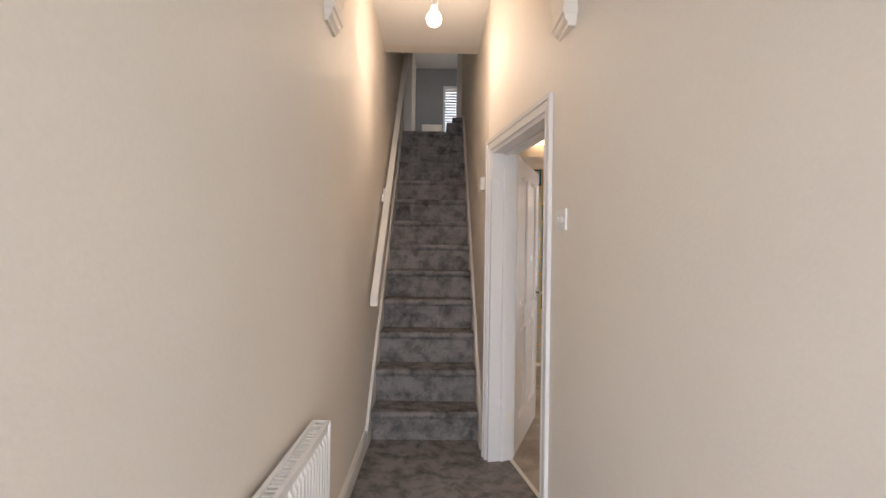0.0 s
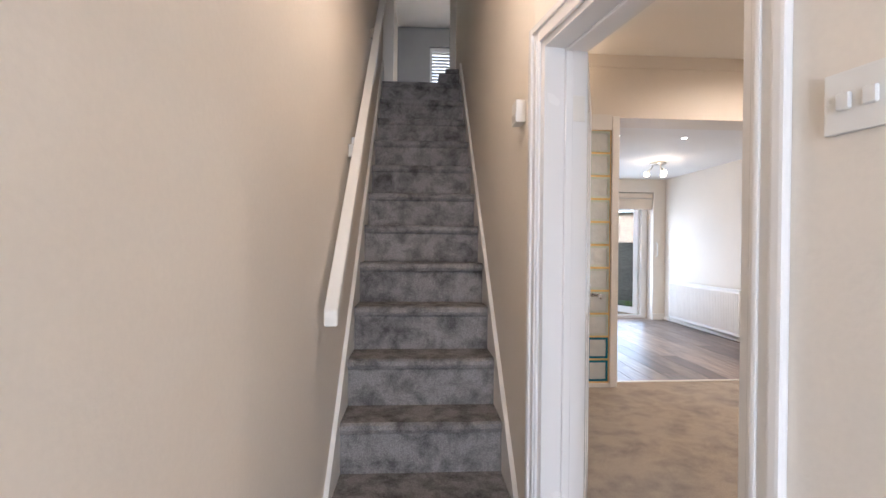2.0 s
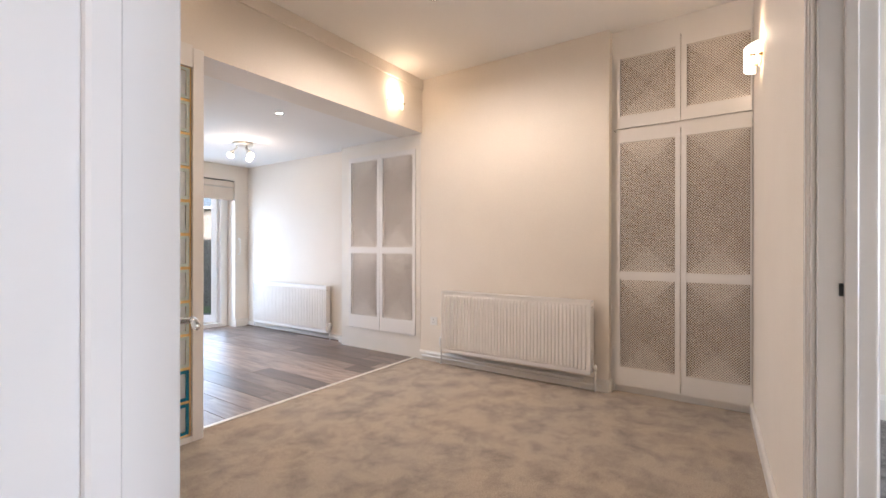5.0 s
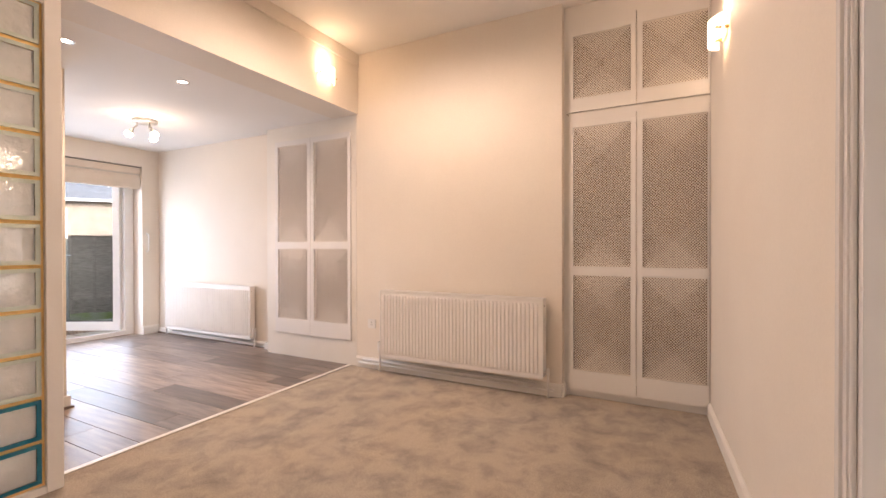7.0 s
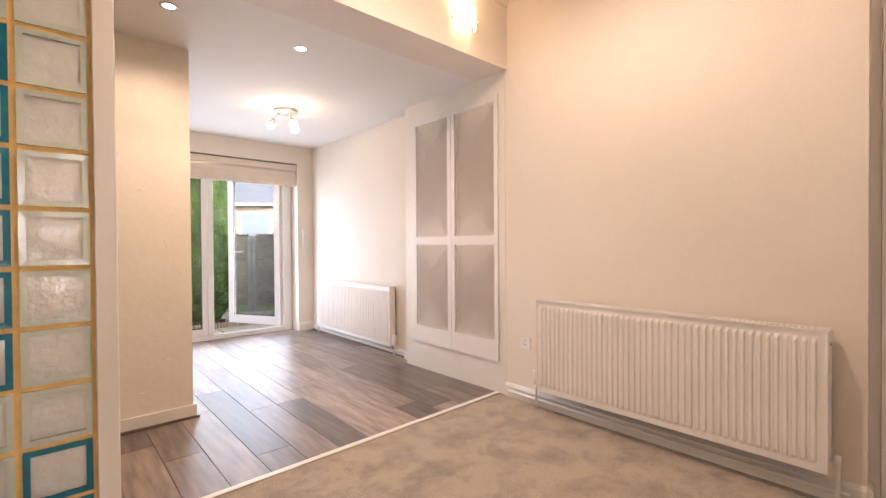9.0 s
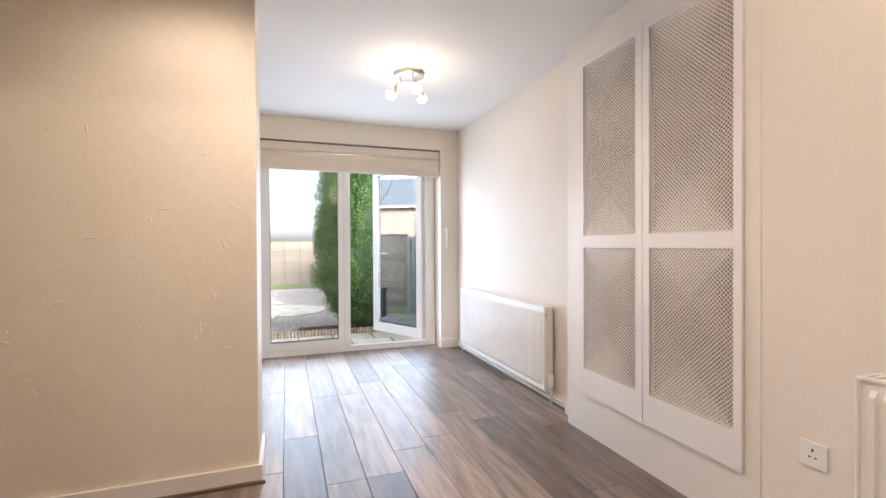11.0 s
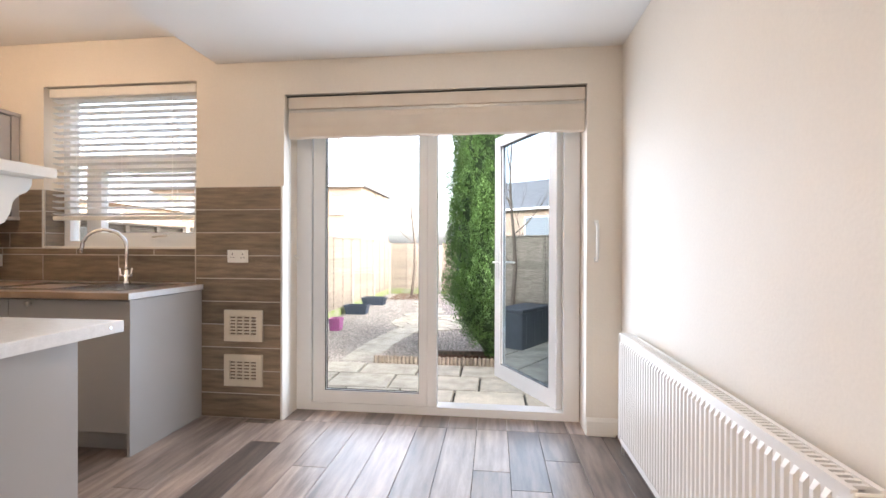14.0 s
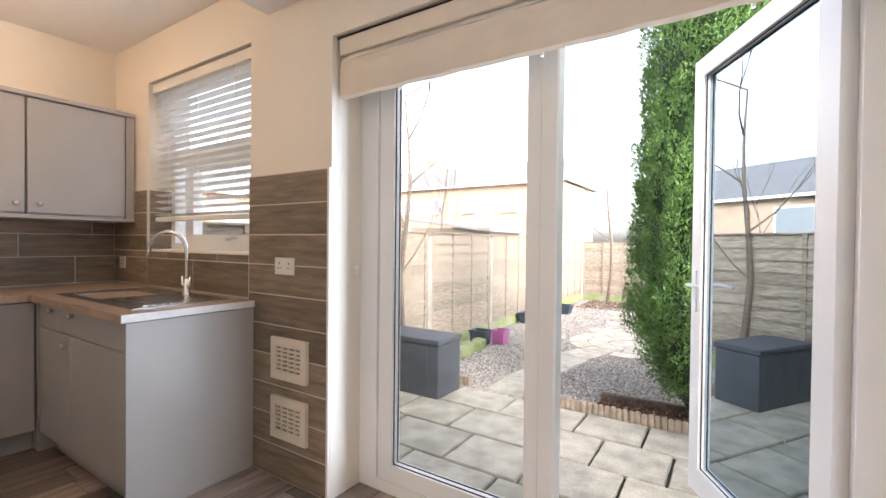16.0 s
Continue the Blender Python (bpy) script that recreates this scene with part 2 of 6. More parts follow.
def wall(name, p0, p1, z0, z1, thick, mat, openings=(), label="cream painted plaster wall"):
    """A wall whose face runs from p0 to p1 with the room on its left; openings (s0, s1, z0, z1) go through it."""
    p0, p1 = Vector((*p0, 0)), Vector((*p1, 0))
    d = p1 - p0
    length = d.length
    d.normalize()
    back = Vector((d.y, -d.x, 0)) * thick
    ss = sorted({0.0, length, *(v for o in openings for v in o[:2] if 0 < v < length)})
    zs = sorted({z0, z1, *(v for o in openings for v in o[2:] if z0 < v < z1)})
    full = {}
    for i in range(len(ss) - 1):
        for j in range(len(zs) - 1):
            s, z = (ss[i] + ss[i + 1]) / 2, (zs[j] + zs[j + 1]) / 2
            full[i, j] = not any(o[0] < s < o[1] and o[2] < z < o[3] for o in openings)
    bm = bmesh.new()
    cache = {}

    def v(i, j, b):
        if (i, j, b) not in cache:
            cache[i, j, b] = bm.verts.new(p0 + d * ss[i] + Vector((0, 0, zs[j])) + (back if b else Vector()))
        return cache[i, j, b]

    for (i, j), on in full.items():
        if not on:
            continue
        bm.faces.new((v(i, j, 0), v(i + 1, j, 0), v(i + 1, j + 1, 0), v(i, j + 1, 0)))
        bm.faces.new((v(i, j, 1), v(i, j + 1, 1), v(i + 1, j + 1, 1), v(i + 1, j, 1)))
        for di, dj, a, b in ((-1, 0, (i, j), (i, j + 1)), (1, 0, (i + 1, j + 1), (i + 1, j)), (0, -1, (i + 1, j), (i, j)), (0, 1, (i, j + 1), (i + 1, j + 1))):
            if not full.get((i + di, j + dj)):
                bm.faces.new((v(*a, 0), v(*b, 0), v(*b, 1), v(*a, 1)))
    return setting(name, bm, mat, label)


def slab(outline, z0, z1):
    """A flat prism over an outline of (x, y) points."""
    bm = bmesh.new()
    a = [bm.verts.new((p[0], p[1], z0)) for p in outline]
    b = [bm.verts.new((p[0], p[1], z1)) for p in outline]
    bm.faces.new(a[::-1])
    bm.faces.new(b)
    for i in range(len(a)):
        j = (i + 1) % len(a)
        bm.faces.new((a[i], a[j], b[j], b[i]))
    return bm


# ---- the shell: hall and stairwell ----
SPLAY0, SPLAY1 = Vector((1.128, -1.2)), Vector((0.34, 2.84))
SPLAY = (SPLAY1 - SPLAY0).normalized()


def on_splay(y, off=0.0):
    """A point of the splayed hall wall at depth y; off: metres towards the dining room."""
    p = SPLAY0 + SPLAY * ((y - SPLAY0.y) / SPLAY.y)
    return p + Vector((SPLAY.y, -SPLAY.x)) * off


def s_splay(y):
    return (y - SPLAY0.y) / SPLAY.y


DOOR_NEAR, DOOR_FAR, DOOR_H = 2.0, 2.785, 1.95
wall("wall_hall_left", (-0.44, 9.0), (-0.44, 1.75), 0, 4.9, 0.2, PAINT)
wall("wall_hall_left_splay", (-0.44, 1.75), (-0.465, 0.2), 0, 3.0, 0.2, PAINT)
wall("wall_hall_left_front", (-0.465, 0.2), (-0.465, -1.2), 0, 3.0, 0.2, PAINT)
wall("wall_hall_front", (-0.9, -1.2), (1.3, -1.2), 0, 3.0, 0.2, PAINT, [(0.65, 1.55, 0, 2.45)])
wall("wall_hall_splay", SPLAY0, SPLAY1, 0, 3.0, 0.165, PAINT, [(s_splay(DOOR_NEAR), s_splay(DOOR_FAR), -1, DOOR_H)])
wall("wall_stair_right", (0.34, 2.84), (0.34, 6.3), 0, 4.9, 0.165, PAINT)
wall("wall_landing_back", (0.9, 8.66), (-0.7, 8.66), 2.79, 4.9, 0.2, LANDING_SHADE, [(0.40, 0.80, 3.45, 4.56)])
setting("ceiling_hall", box((-0.9, -1.4, 2.98), (1.4, 3.60, 3.12)), CEIL, "cream painted hall ceiling")
setting("wall_stair_bulkhead", box((-0.44, 3.60, 2.98), (0.34, 3.735, 4.9)), PAINT, "plaster upstand over the stairwell")
setting("ceiling_landing", box((-0.7, 3.6, 4.88), (1.4, 8.9, 5.0)), CEIL, "white landing ceiling")
setting("floor_hall", slab([(-0.9, -1.4), on_splay(-1.4, 0.152), on_splay(2.84, 0.152), (0.45, 2.9), (0.45, 3.4), (-0.5, 3.4), (-0.9, 1.0)], -0.12, 0.0), STAIR, "charcoal grey carpeted hall floor")
setting("floor_landing", box((-0.44, 5.55, 2.76), (1.3, 8.66, 2.78)), STAIR, "charcoal grey carpeted landing")

# ---- the shell: dining room ----
PART0, PART1 = (0.60, 2.067), (4.62, 2.308)
wall("wall_partition", PART0, PART1, 0, 3.0, 0.12, PAINT, [(0.50, 1.33, -1, 1.97)])
setting("wall_chimney_breast", box((4.05, 3.25, 0), (4.62, 5.2, 2.98)), PAINT, "cream painted chimney breast")
wall("wall_alcove", (4.60, 2.2), (4.60, 5.2), 0, 3.0, 0.2, PAINT)
setting("ceiling_dining", box((0.4, 1.9, 2.98), (4.8, 5.2, 3.12)), CEIL, "cream painted dining room ceiling")
setting("wall_beam", box((0.5, 5.18, 2.415), (4.62, 5.5, 3.1)), PAINT, "plastered downstand beam over the wide opening")
setting("trim_beam_cornice", box((0.5, 5.166, 2.866), (4.05, 5.182, 2.979), 0.004), PAINT, "flat cream plaster band under the ceiling on the beam")
setting("floor_dining", slab([on_splay(2.03, 0.152), (4.62, 2.245), (4.62, 5.25), (0.45, 5.25), (0.45, 2.9), on_splay(2.84, 0.152)], -0.12, 0.0), CARPET, "taupe grey carpeted dining room floor")

# ---- the shell: kitchen diner ----
wall("wall_stair_back", (0.5, 6.34), (0.5, 5.1), 0, 2.5, 0.02, PAINT)
setting("wall_pier", box((-0.4, 6.34, 0), (2.215, 6.71, 2.62)), ROUGH_PAINT, "cream painted pier with uneven plaster")
wall("wall_kitchen_left", (-0.365, 8.7), (-0.365, 6.6), 0, 2.7, 0.2, PAINT)
wall("wall_extension_right", (4.175, 6.3), (4.175, 8.66), 0, 2.6, 0.25, PAINT)
wall("wall_back", (4.45, 8.65), (-0.6, 8.65), -0.4, 3.1, 0.28, PAINT, [(4.45 - 3.965, 4.45 - 1.985, -0.03, 2.19), (4.45 - 1.35, 4.45 - 0.165, 1.15, 2.31)])
setting("ceiling_diner", box((1.5, 5.5, 2.415), (4.5, 8.66, 2.75)), CEIL, "white painted low ceiling")
setting("ceiling_passage", box((0.4, 5.5, 2.415), (1.5, 6.34, 2.75)), CEIL, "white painted low ceiling")
setting("ceiling_kitchen", box((-0.6, 6.5, 2.622), (1.5, 8.66, 2.75)), CEIL, "white painted kitchen ceiling")
setting("floor_diner_base", box((-0.5, 5.25, -0.12), (4.5, 8.66, -0.008)), DARK, "floor base under the laminate")

# ---- the shell: front room seen through the second doorway ----
wall("wall_front_room_right", (4.55, -1.8), (4.55, 2.2), 0, 3.0, 0.2, PAINT)
# the opening is an unseen window, added for light
wall("wall_front_room_front", (0.9, -1.8), (4.7, -1.8), 0, 3.0, 0.2, PAINT, [(0.9, 2.7, 0.8, 2.2)])
wall("wall_front_room_left", (0.85, 2.0), (1.32, -1.8), 0, 3.0, 0.02, PAINT)
setting("ceiling_front_room", box((0.6, -2.0, 2.98), (4.8, 1.99, 3.12)), CEIL, "white front room ceiling")
setting("floor_front_room", slab([(1.32, -2.0), (4.8, -2.0), (4.8, 2.25), (4.62, 2.245), on_splay(2.03, 0.152)], -0.12, -0.001), STAIR, "grey carpeted front room floor")

# ---- hall: stairs, rail, door ----
RISE0, RISE, GOING, STAIR_Y = 0.197, 0.235, 0.2155, 3.08


def step_z(k):
    return RISE0 + RISE * (k - 1) if k > 0 else 0.0


def build_stairs():
    st = thing("staircase", (0, STAIR_Y, 0), "steep straight staircase fully covered in charcoal grey carpet", "stairs")
    for k in range(1, 13):
        y, z, zb = STAIR_Y + GOING * (k - 1), step_z(k), step_z(k - 1)
        depth = GOING + 0.03 if k < 12 else 0.12
        prof = [(y, zb - 0.02), (y, z - 0.055), (y - 0.014, z - 0.045), (y - 0.022, z - 0.028), (y - 0.018, z - 0.010), (y - 0.004, z), (y + depth, z), (y + depth, zb - 0.02)]
        bm = bmesh.new()
        cols = 10
        rows = []
        for i in range(cols + 1):
            x = -0.422 + (0.322 + 0.422) * i / cols
            row = []
            for j, (py, pz) in enumerate(prof):
                w = noise.noise((x * 9, py * 6, pz * 6 + k)) * 0.004 if 1 < j < 6 else 0
                row.append(bm.verts.new((x, py + w, pz + w * 0.5)))
            rows.append(row)
        for a, b in zip(rows, rows[1:]):
            for j in range(len(prof)):
                j2 = (j + 1) % len(prof)
                bm.faces.new((a[j], b[j], b[j2], a[j2]))
        bm.faces.new(rows[0])
        bm.faces.new(rows[-1][::-1])
        part("step", bm, STAIR, st, smooth=False)
    for x0, x1 in ((-0.44, -0.42), (0.32, 0.34)):
        bm = bmesh.new()
        s = RISE / GOING
        y0, y1 = STAIR_Y - 0.14, 5.62
        prof = [(y0, 0.0), (y0, 0.12), (STAIR_Y - 0.02, step_z(1) + 0.075), (y1, step_z(1) + 0.075 + s * (y1 - STAIR_Y)), (y1, step_z(1) - 0.2 + s * (y1 - STAIR_Y)), (STAIR_Y + 0.25, 0.0)]
        a = [bm.verts.new((x0, *p)) for p in prof]
        b = [bm.verts.new((x1, *p)) for p in prof]
        bm.faces.new(a)
        bm.faces.new(b[::-1])
        for i in range(len(prof)):
            j = (i + 1) % len(prof)
            bm.faces.new((a[i], a[j], b[j], b[i]))
        part("stringer", bm, SATIN, st, "off-white painted stringer board")
    # the upper turn: two carpeted kite steps up to one side
    for i, (lo, hi) in enumerate((((0.12, 5.7, 2.78), (0.34, 6.3, 2.97)), ((0.2, 5.9, 2.97), (0.34, 6.3, 3.1)))):
        part("step", box(lo, hi, 0.012, 2), STAIR, st)


build_stairs()


def build_rail():
    rail = thing("handrail", (-0.40, 2.89, 0.95), "white painted flat board handrail fixed along the stair wall", "handrail")
    s = 1.085
    y0, z0, y1 = 2.885, 0.942, 5.75
    bm = bmesh.new()
    ring = []
    for y in (y0, y1):
        z = z0 + s * (y - y0)
        ring.append([bm.verts.new(p) for p in ((-0.412, y, z), (-0.362, y, z), (-0.362, y, z + 0.062), (-0.412, y, z + 0.062))])
    for k in range(4):
        bm.faces.new((ring[0][k], ring[0][(k + 1) % 4], ring[1][(k + 1) % 4], ring[1][k]))
    bm.faces.new(ring[0][::-1])
    bm.faces.new(ring[1])
    bevel(bm, 0.004)
    part("board", bm, SATIN, rail)
    for y in (3.6, 4.6, 5.5):
        z = z0 + s * (y - y0)
        part("bracket", box((-0.44, y - 0.015, z - 0.02), (-0.405, y + 0.015, z + 0.05), 0.004), BRUSHED, rail)


build_rail()
SM = Matrix(((SPLAY.x, SPLAY.y, 0, on_splay(DOOR_NEAR).x), (SPLAY.y, -SPLAY.x, 0, on_splay(DOOR_NEAR).y), (0, 0, 1, 0), (0, 0, 0, 1)))
DOOR_W = (DOOR_FAR - DOOR_NEAR) / SPLAY.y


def moved(bm, m):
    bm.transform(m)
    return bm


def door_frame(name, m, w, h, thick, sides=(True, True)):
    fr = tagged(new(name), label="white gloss painted wooden door frame", category="door frame", kind="structure")
    fr.matrix_world = m
    aw, at = 0.062, 0.020
    for on, yy in ((sides[0], 0.0), (sides[1], thick)):
        if not on:
            continue
        sg = -1 if yy == 0 else 1
        for x0, x1, z0, z1 in ((-aw, 0.0, 0.0, h + aw), (w, w + aw, 0.0, h + aw), (0.0, w, h, h + aw)):
            part("architrave", moved(box((x0, min(yy, yy + sg * at * 0.6), z0), (x1, max(yy, yy + sg * at * 0.6), z1), 0.003), m), GLOSS, fr)
        for x0, x1, z0, z1 in ((-aw - 0.004, -aw + 0.02, 0.0, h + aw + 0.004), (w + aw - 0.02, w + aw + 0.004, 0.0, h + aw + 0.004), (-aw + 0.02, w + aw - 0.02, h + aw - 0.02, h + aw + 0.004)):
            part("moulding", moved(box((x0, min(yy, yy + sg * at), z0), (x1, max(yy, yy + sg * at), z1), 0.006, 2), m), GLOSS, fr)
        for x0, x1, z0, z1 in ((-0.022, -0.010, 0.0, h + 0.010), (w + 0.010, w + 0.022, 0.0, h + 0.010)):
            part("bead", moved(box((x0, min(yy, yy + sg * at * 0.85), z0), (x1, max(yy, yy + sg * at * 0.85), z1), 0.004, 2), m), GLOSS, fr)
    for lo, hi in (((0.0, 0.0, 0.0), (0.022, thick, h)), ((w - 0.022, 0.0, 0.0), (w, thick, h)), ((0.022, 0.0, h - 0.022), (w - 0.022, thick, h))):
        part("lining", moved(box(lo, hi), m), GLOSS, fr)
    ys = thick * 0.45
    for lo, hi in (((0.022, ys, 0.0), (0.034, ys + 0.03, h - 0.022)), ((w - 0.034, ys, 0.0), (w - 0.022, ys + 0.03, h - 0.022)), ((0.034, ys, h - 0.034), (w - 0.034, ys + 0.03, h - 0.022))):
        part("stop", moved(box(lo, hi, 0.003), m), GLOSS, fr)
    return fr


hall_frame = door_frame("door_frame_1", SM, DOOR_W, DOOR_H, 0.165)
for z in (0.22, 1.68):
    part("hinge", moved(box((DOOR_W - 0.025, 0.09, z), (DOOR_W - 0.021, 0.155, z + 0.09), 0.001), SM), SATIN, hall_frame, "painted-over butt hinge")
pd = (Vector(PART1) - Vector(PART0)).normalized()
PM = Matrix(((pd.x, pd.y, 0, PART0[0] + pd.x * 0.50), (pd.y, -pd.x, 0, PART0[1] + pd.y * 0.50), (0, 0, 1, 0), (0, 0, 0, 1)))
front_frame = door_frame("door_frame_2", PM, 0.83, 1.97, 0.12)
part("strike_plate", moved(box((0.804, 0.045, 1.05), (0.809, 0.07, 1.085), 0.001), PM), DARK, front_frame, "dark metal strike plate")

HINGE = on_splay(DOOR_FAR - 0.01, 0.175)
LEAF = Matrix.Translation((HINGE.x, HINGE.y, 0)) @ Matrix.Rotation(math.atan2(0.92, 0.385), 4, "Z")


def panel_door(name, m, w, h, label):
    """Local x from the hinge, y through the leaf, four sunk panels on both faces."""
    d = thing(name, m.translation, label, "door")
    d.matrix_world = m
    t = 0.04
    xs = [0.0, 0.11, 0.335, 0.445, 0.67, w]
    zs = [0.012, 0.22, 0.80, 0.95, 1.82, h]
    items = []
    for i in range(5):
        for j in range(5):
            if i in (1, 3) and j in (1, 3):
                items.append(((xs[i], t * 0.3, zs[j]), (xs[i + 1], t * 0.7, zs[j + 1])))
            else:
                items.append(((xs[i], 0, zs[j]), (xs[i + 1], t, zs[j + 1])))
    bm = boxes(items)
    bmesh.ops.remove_doubles(bm, verts=list(bm.verts), dist=1e-5)
    leaf = part("leaf", moved(bm, m), GLOSS, d)
    for i in (1, 3):
        for j in (1, 3):
            for yy in (t * 0.3, t * 0.7):
                sg = -1 if yy < t / 2 else 1
                x0, x1, z0, z1 = xs[i], xs[i + 1], zs[j], zs[j + 1]
                bm = boxes([((a, min(yy, yy + sg * 0.008), b), (c, max(yy, yy + sg * 0.008), e)) for a, b, c, e in ((x0, z0, x0 + 0.014, z1), (x1 - 0.014, z0, x1, z1), (x0 + 0.014, z0, x1 - 0.014, z0 + 0.014), (x0 + 0.014, z1 - 0.014, x1 - 0.014, z1))])
                part("panel_moulding", moved(bm, m), GLOSS, d)
    for sg, y in ((-1, 0.0), (1, t)):
        hd = part("handle", moved(tube([(w - 0.06, y, 1.0), (w - 0.06, y + sg * 0.045, 1.0), (w - 0.075, y + sg * 0.05, 1.0), (w - 0.17, y + sg * 0.05, 1.0)], 0.009, 10), m), CHROME, d, "chrome lever handle", True)
        part("rose", moved(box((w - 0.085, min(y, y + sg * 0.006), 0.93), (w - 0.035, max(y, y + sg * 0.006), 1.05), 0.002), m), CHROME, hd)
    return d


panel_door("panel_door", LEAF, 0.765, 1.93, "white gloss four-panel wooden door standing wide open")
setting("threshold_hall", moved(box((0.0, 0.14, 0.0), (DOOR_W, 0.165, 0.006), 0.002), SM), SATIN, "pale carpet bar under the door")

# ---- hall: fittings ----
def wall_plate(name, m, w, h, label, category, t=0.010):
    ob = thing(name, m.translation, label, category)
    ob.matrix_world = m
    part("plate", moved(box((-w / 2, -t, -h / 2), (w / 2, 0, h / 2), 0.003, 2), m), PLASTIC, ob)
    return ob


sp = on_splay(1.842)
SWM = Matrix(((SPLAY.x, SPLAY.y, 0, sp.x), (SPLAY.y, -SPLAY.x, 0, sp.y), (0, 0, 1, 1.448), (0, 0, 0, 1)))
sw = wall_plate("light_switch", SWM, 0.087, 0.087, "white plastic double light switch on the hall wall", "switch")
for x in (-0.016, 0.016):
    part("rocker", moved(box((x - 0.009, -0.016, -0.012), (x + 0.009, -0.009, 0.012), 0.002), SWM), PLASTIC, sw)
chime = thing("door_chime", (0.33, 3.0, 1.77), "small cream plastic box on the stair wall", "door chime")
part("body", box((0.302, 2.965, 1.725), (0.34, 3.045, 1.812), 0.004, 2), PLASTIC, chime)
part("grille", boxes([((0.2985, 2.975, 1.735 + 0.008 * i), (0.3025, 3.035, 1.738 + 0.008 * i)) for i in range(4)]), SATIN, chime)
stat = thing("thermostat", (-0.44, 3.75, 1.72), "small white plastic wall thermostat beside the stairs", "thermostat")
part("body", box((-0.44, 3.70, 1.70), (-0.405, 3.78, 1.83), 0.004, 2), PLASTIC, stat)

pend = thing("pendant_lamp", (-0.023, 2.66, 2.98), "bare glowing bulb in a white ceiling lampholder", "lamp")
part("ceiling_rose", lathe([(0.0, 0.0), (0.045, 0.0), (0.042, -0.015), (0.015, -0.03), (0.0, -0.03)], (-0.023, 2.66, 2.98)), PLASTIC, pend, smooth=True)
part("cord", tube([(-0.023, 2.66, 2.96), (-0.023, 2.66, 2.86)], 0.004, 8), PLASTIC, pend)
part("holder", lathe([(0.008, 0.0), (0.018, -0.005), (0.02, -0.06), (0.024, -0.065), (0.024, -0.09), (0.0, -0.09)], (-0.023, 2.66, 2.87)), PLASTIC, pend, smooth=True)
BULB = glowing("lit_bulb", (1.0, 0.80, 0.55), 1.4)
part("bulb", lathe([(0.0, 0.0), (0.016, 0.0), (0.02, -0.02), (0.042, -0.055), (0.047, -0.075), (0.042, -0.098), (0.025, -0.115), (0.0, -0.12)], (-0.023, 2.66, 2.78)), BULB, pend, "round lit bulb", True)

# moulded arch with corbels across the hall
def hall_arch():
    y0, y1 = 1.74, 1.90
    zt, zb, r, out = 2.98, 2.225, 0.30, 0.034
    xl, xr = -0.46, on_splay(1.74).x + 0.02
    zs = zb + 0.06
    il, ir = -0.44 + out, on_splay(1.84).x - out
    prof = [(xl, zs), (il, zs)]
    prof += [(il + r - r * math.cos(a), zs + r * math.sin(a)) for a in (math.pi / 2 * i / 10 for i in range(1, 11))]
    prof += [(ir - r + r * math.sin(a), zs + r * math.cos(a)) for a in (math.pi / 2 * i / 10 for i in range(0, 11))]
    prof += [(xr, zs)]
    bm = bmesh.new()
    n = len(prof)
    rings = [[bm.verts.new((x, y, z)) for x, z in prof] for y in (y0, y1)]
    tops = [[bm.verts.new((x, y, zt)) for x, z in prof] for y in (y0, y1)]
    for i in range(n - 1):
        bm.faces.new((rings[0][i], rings[0][i + 1], rings[1][i + 1], rings[1][i]))
        if abs(prof[i + 1][0] - prof[i][0]) > 1e-6:
            for ring, top in zip(rings, tops):
                bm.faces.new((ring[i], ring[i + 1], top[i + 1], top[i]))
    setting("trim_hall_arch", bm, PAINT, "plain plaster arch across the hall")
    for x, sg in ((-0.44, 1), (on_splay(1.84).x, -1)):
        bm = bmesh.new()
        steps = [(zb - 0.012, out * 0.35), (zb, out * 0.45), (zb + 0.012, out * 0.8), (zb + 0.03, out * 0.95), (zb + 0.036, out + 0.006), (zb + 0.06, out + 0.007)]
        loops = []
        for z, o in steps:
            d = o - out
            loops.append([bm.verts.new(p) for p in ((x - sg * 0.04, y0 - d * 0.5, z), (x + sg * o, y0 - d * 0.5, z), (x + sg * o, y1 + d * 0.5, z), (x - sg * 0.04, y1 + d * 0.5, z))])
        for a, b in zip(loops, loops[1:]):
            for k in range(4):
                bm.faces.new((a[k], a[(k + 1) % 4], b[(k + 1) % 4], b[k]))
        bm.faces.new(loops[0])
        bm.faces.new(loops[-1][::-1])
        setting("trim_corbel", bm, PAINT, "moulded plaster corbel under the arch")


hall_arch()


